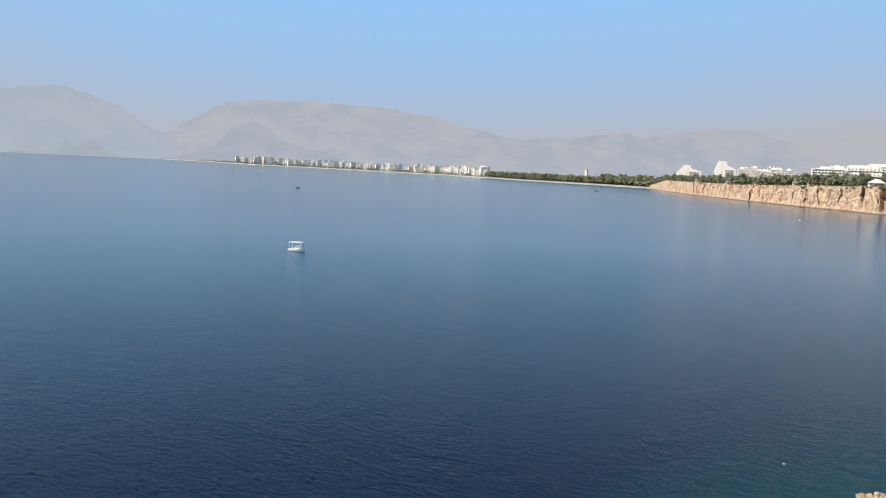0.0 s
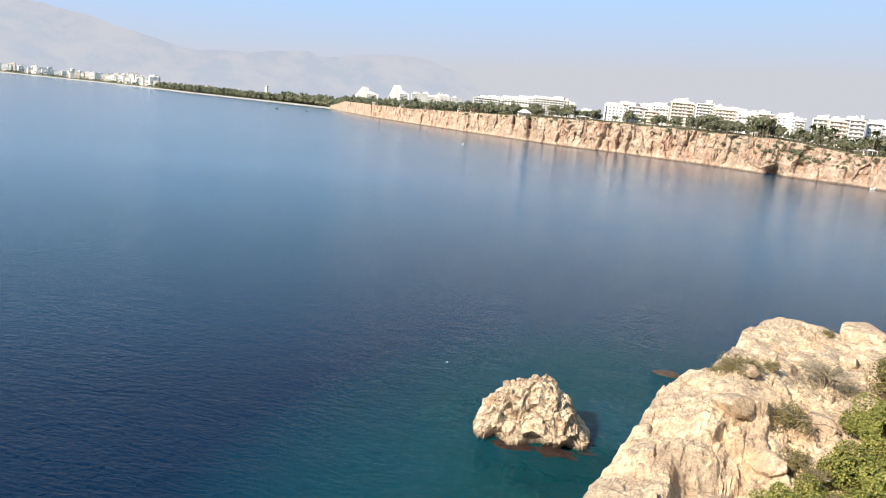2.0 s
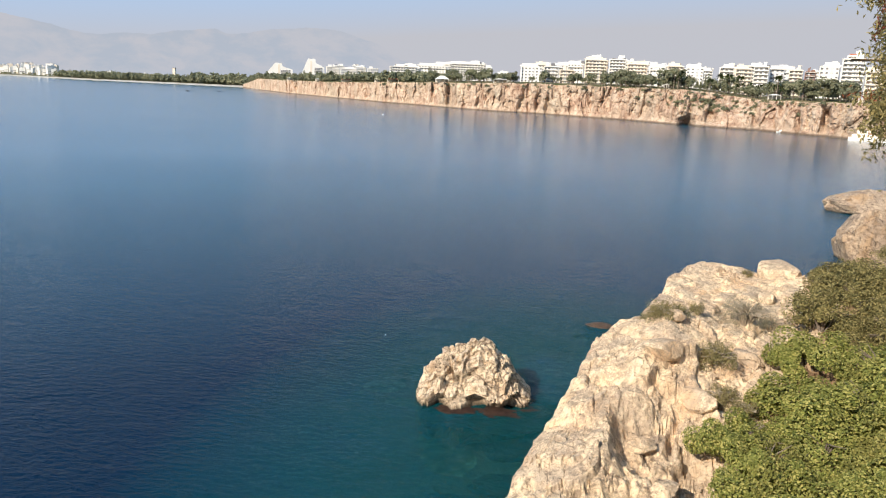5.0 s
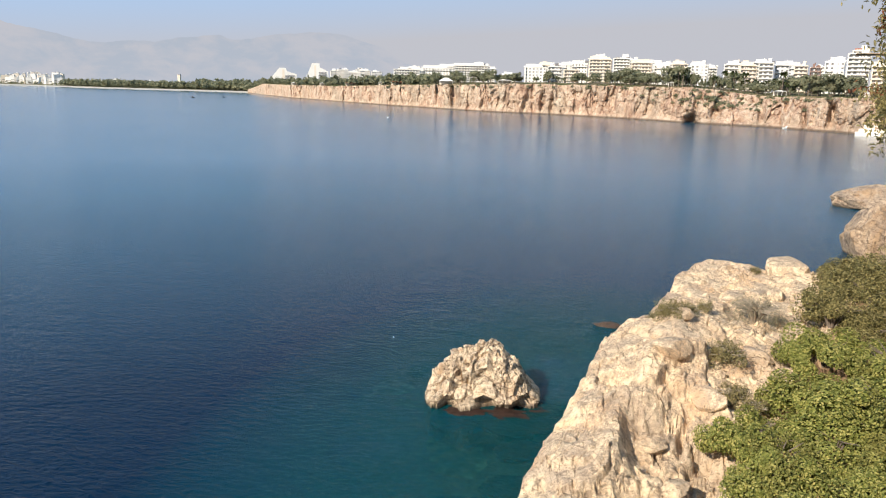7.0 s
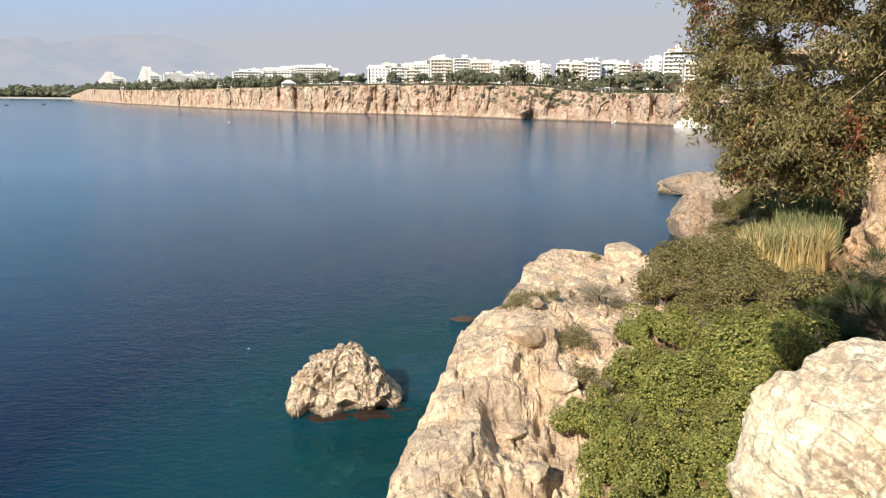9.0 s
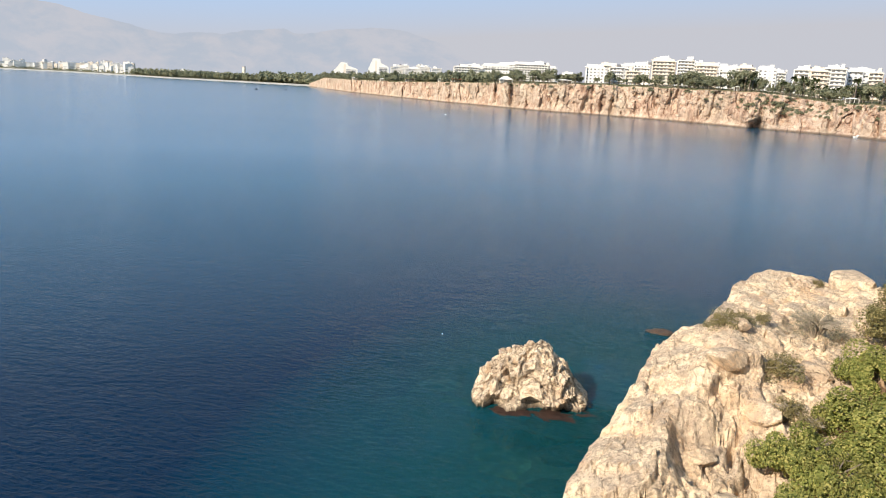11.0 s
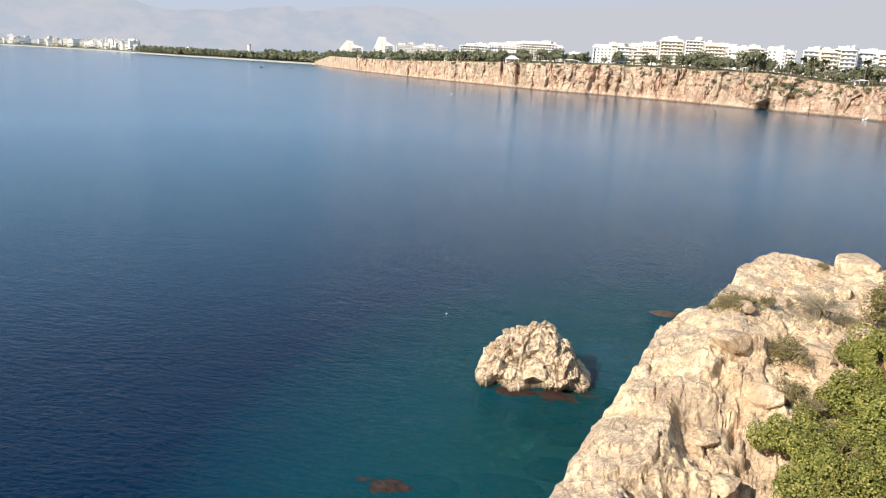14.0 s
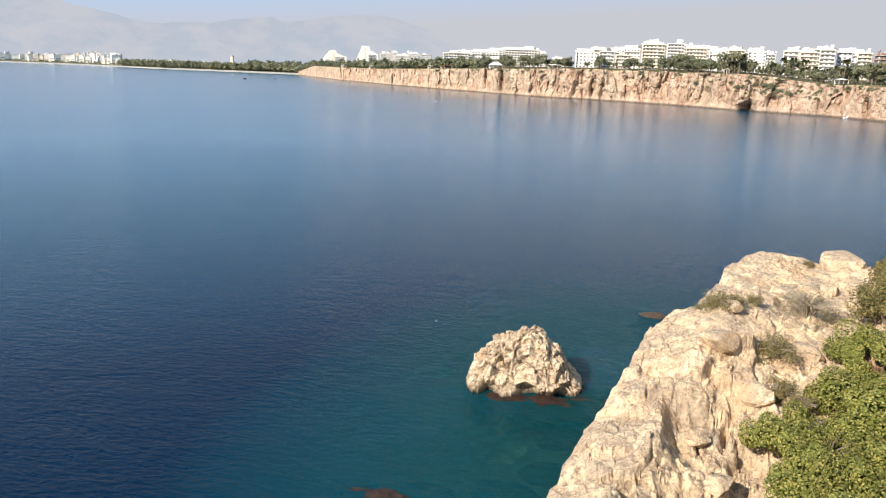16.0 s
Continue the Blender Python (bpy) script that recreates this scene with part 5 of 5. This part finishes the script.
sloped_hotel(-25.0, -22.7, 1.15, 1700, "white pyramid-shaped hotel among trees", 0.06)
sloped_hotel(-22.3, -20.4, 1.55, 1620, "white hotel with a slanting wing and tower", 0.14)


def far_town():
    """White blocks of the town along the bay, kilometres away."""
    rng = np.random.default_rng(9)
    spots = [(rng.uniform(-57.5, -38.5), rng.uniform(0.3, 1.0)) for _ in range(190)] + [(rng.uniform(-40.6, -38.2), rng.uniform(0.7, 1.25)) for _ in range(18)]
    spots += [(rng.uniform(-38, -28.5), rng.uniform(0.15, 0.5)) for _ in range(16)] + [(rng.uniform(-56, -48), rng.uniform(0.6, 1.2)) for _ in range(16)]
    for a, share in spots:
        q = float(shore(a)) + rng.uniform(190, 600)
        tall, wide, deep = 10 + 24 * share * rng.uniform(0.6, 1.1), rng.uniform(9, 26), 12.0
        tall, wide = round(tall / 3) * 3, round(wide / 4) * 4
        ob = thing("town_block", "small white town building behind the beach", "building", Matrix.Translation(bearing(a, q, 3.5)) @ Matrix.Rotation(radians(-a + rng.uniform(-25, 25)), 4, "Z"), "town buildings")
        put_box("wall", (wide, deep, tall), (0, 0, tall / 2), (W, W, C, W)[int(rng.integers(0, 4))], ob)
        put_box("roof", (wide + 0.6, deep + 0.6, 0.6), (0, 0, tall + 0.3), ROOF_GREY, ob)
        put_box("penthouse", (4.0, 6, 2.5), (wide * 0.15, 0, tall + 1.6), W, ob)
        if tall > 20:
            put_box("window_band", (wide * 0.8, 0.3, 1.5), (0, -deep / 2 - 0.1, tall * 0.45), PANE, ob)
    mast = thing("tower", "slim pale tower rising over the woods", "tower", Matrix.Translation(bearing(-31.0, 2250, 3)))
    put_box("shaft", (7, 7, 36), (0, 0, 18), CREAM_WALL, mast)
    put_box("cap", (8, 8, 2), (0, 0, 37), ROOF_GREY, mast)


far_town()


# ---- cliff-top pavilions, shore terrace, boats ----
def pavilion(az, r, wide, deep, rise, label, roof):
    """A low open pavilion with a pitched roof on posts."""
    z = float(top_height(az)) + 0.8
    ob = thing("pavilion", label, "pavilion", Matrix.Translation(bearing(az, r, z)) @ Matrix.Rotation(radians(-az), 4, "Z"), "cliff-top pavilions")
    bm = bmesh.new()
    low = [bm.verts.new((x, y, 2.6)) for x, y in ((-wide / 2, 0), (wide / 2, 0), (wide / 2, deep), (-wide / 2, deep))]
    top = [bm.verts.new((-wide * 0.12, deep / 2, 2.6 + rise)), bm.verts.new((wide * 0.12, deep / 2, 2.6 + rise))]
    for f in ((low[0], low[1], top[1], top[0]), (low[1], low[2], top[1]), (low[2], low[3], top[0], top[1]), (low[3], low[0], top[0]), low[::-1]):
        bm.faces.new(f)
    part("roof", bm, ob, "", roof)
    for x in (-wide * 0.45, -wide * 0.15, wide * 0.15, wide * 0.45):
        put_box("post", (0.3, 0.3, 3.4), (x, 0.4, 0.9), SLAB, ob)
    put_box("back_wall", (wide * 0.9, 0.3, 3.4), (0, deep - 0.5, 0.9), CREAM_WALL, ob)
    return ob


for a, wide, rise, label, roof in ((-11.6, 15, 3.4, "white tent-roofed pavilion at the cliff edge", CANVAS), (-15.3, 14, 1.4, "low pavilion with a red tiled roof", TERRACOTTA), (-16.4, 10, 0.8, "low white-roofed pavilion at the cliff edge", CANVAS),
                                   (-18.8, 13, 1.2, "low pavilion with a red tiled roof", TERRACOTTA), (-20.8, 12, 1.0, "low white-roofed pavilion at the cliff edge", CANVAS), (-22.9, 12, 1.0, "low white-roofed pavilion at the cliff edge", CANVAS),
                                   (-7.2, 14, 1.0, "low white-roofed pavilion at the cliff edge", CANVAS), (12.2, 9, 0.8, "low white-roofed pavilion at the cliff edge", CANVAS), (5.0, 6, 0.8, "low white-roofed pavilion at the cliff edge", CANVAS)):
    pavilion(a, edge(a) + 3.5, wide, 7, rise, label, roof)


def terrace():
    ob = thing("shore_terrace", "white stepped bathing terrace at the foot of the cliff", "terrace", Matrix.Translation(bearing(18.4, 488, 0)) @ Matrix.Rotation(radians(-18.4 - 6), 4, "Z"))
    for k, (wide, deep, z) in enumerate(((22, 8, 0.4), (16, 6, 2.0), (8, 5, 4.0))):
        put_box("deck", (wide, deep, 2.4), (k * -2.0, 2 + k * 4.0, z), CREAM_WALL if k else SLAB, ob)
        put_box("railing", (wide, 0.15, 0.5), (k * -2.0, 2 + k * 4.0 - deep / 2, z + 1.5), WHITE_WALL, ob)
    tower = thing("round_tower", "round cream stone building stepped into the cliff", "building", Matrix.Translation(bearing(17.4, 512, 12)))
    for k, (rad, z) in enumerate(((4.6, 0), (4.0, 4), (3.4, 8))):
        part("storey", mesh_from("storey", *tube([(0, 0, z - 2), (0, 0, z + 3.2)], [rad, rad], 20), CREAM_WALL), tower)
        part("cornice", mesh_from("cornice", *tube([(0, 0, z + 3.2), (0, 0, z + 3.8)], [rad + 0.4, rad + 0.4], 20), WHITE_WALL), tower)


terrace()


def hull_mesh(name, length, beam, height, material):
    """An open hull: pointed bow, round bilge, flat stern."""
    sections, ring = 12, 9
    verts = []
    for k in range(sections):
        u = k / (sections - 1)
        half = beam / 2 * min(1, 0.75 + u * 0.6) * (1 - max(0, (u - 0.45) / 0.55) ** 2.2)
        sheer = height * (1 + 0.35 * max(0, u - 0.4) ** 2 * 2)
        for j in range(ring):
            a = math.pi * j / (ring - 1)
            verts.append(((u - 0.5) * length, -math.cos(a) * (half + 0.01), sheer - math.sin(a) ** 0.7 * (sheer + 0.25)))
    faces = grid_faces(sections, ring).tolist() + [tuple(range(ring))] + [(k * ring, k * ring + ring - 1, (k + 1) * ring + ring - 1, (k + 1) * ring) for k in range(sections - 1)]
    return mesh_from(name, verts, faces, material)


def tour_boat(at, heading):
    ob = thing("boat", "small white boat with a canopy, moored on the open sea", "boat", Matrix.Translation(at) @ Matrix.Rotation(radians(heading), 4, "Z"))
    part("hull", hull_mesh("hull", 4.4, 1.8, 0.7, HULL_WHITE), ob)
    put_box("cabin", (1.3, 1.2, 0.7), (0.5, 0, 1.05), HULL_WHITE, ob)
    put_box("cabin_window", (0.9, 1.24, 0.3), (0.5, 0, 1.15), PANE, ob)
    bm = box(bmesh.new(), (3.5, 1.9, 0.14), (-0.1, 0, 2.25), 0.06)
    part("canopy", bm, ob, "white flat canopy", CANVAS)
    for x in (-1.7, 1.5):
        for y in (-0.8, 0.8):
            put_box("post", (0.07, 0.07, 1.7), (x, y, 1.4), HULL_WHITE, ob)
    put_box("outboard_motor", (0.3, 0.35, 0.8), (-2.4, 0, 0.5), HULL_DARK, ob, "dark outboard motor")


tour_boat(bearing(-52.85, 185.5, 0), 25)


def small_boat(at, heading, length, material, label):
    ob = thing("boat", label, "boat", Matrix.Translation(at) @ Matrix.Rotation(radians(heading), 4, "Z"))
    part("hull", hull_mesh("hull", length, length * 0.36, length * 0.14, material), ob)
    bm = box(bmesh.new(), (length * 0.34, length * 0.26, length * 0.16), (0, 0, length * 0.2), 0.08)
    part("cabin", bm, ob, "", material)
    put_box("windscreen", (0.1, length * 0.24, length * 0.08), (length * 0.19, 0, length * 0.2), PANE, ob)


small_boat(bearing(12.95, 541, 0), 20, 6.5, HULL_WHITE, "white motorboat lying below the cliff")
small_boat(bearing(-30.15, 1129, 0), 0, 5.5, HULL_DARK, "small dark fishing boat off the beach")
small_boat(bearing(-28.0, 1166, 0), 30, 4.5, HULL_DARK, "small dark fishing boat off the beach")
small_boat(bearing(-52.9, 640, 0), 10, 4.0, HULL_DARK, "small dark rowing boat far out on the bay")


def buoy(at, size):
    ob = thing("buoy", "small white mooring buoy afloat", "buoy", Matrix.Translation(at), "buoys")
    bm = bmesh.new()
    bmesh.ops.create_uvsphere(bm, u_segments=12, v_segments=8, radius=size, matrix=Matrix.Diagonal((1, 1, 0.75, 1)))
    part("float", bm, ob, "", HULL_WHITE)
    put_box("eye", (size * 0.3, size * 0.12, size * 0.4), (0, 0, size * 0.85), HULL_DARK, ob)


buoy(bearing(-15.44, 63.2, 0.02), 0.055)
buoy(bearing(-16.0, 530, 0.1), 0.6)
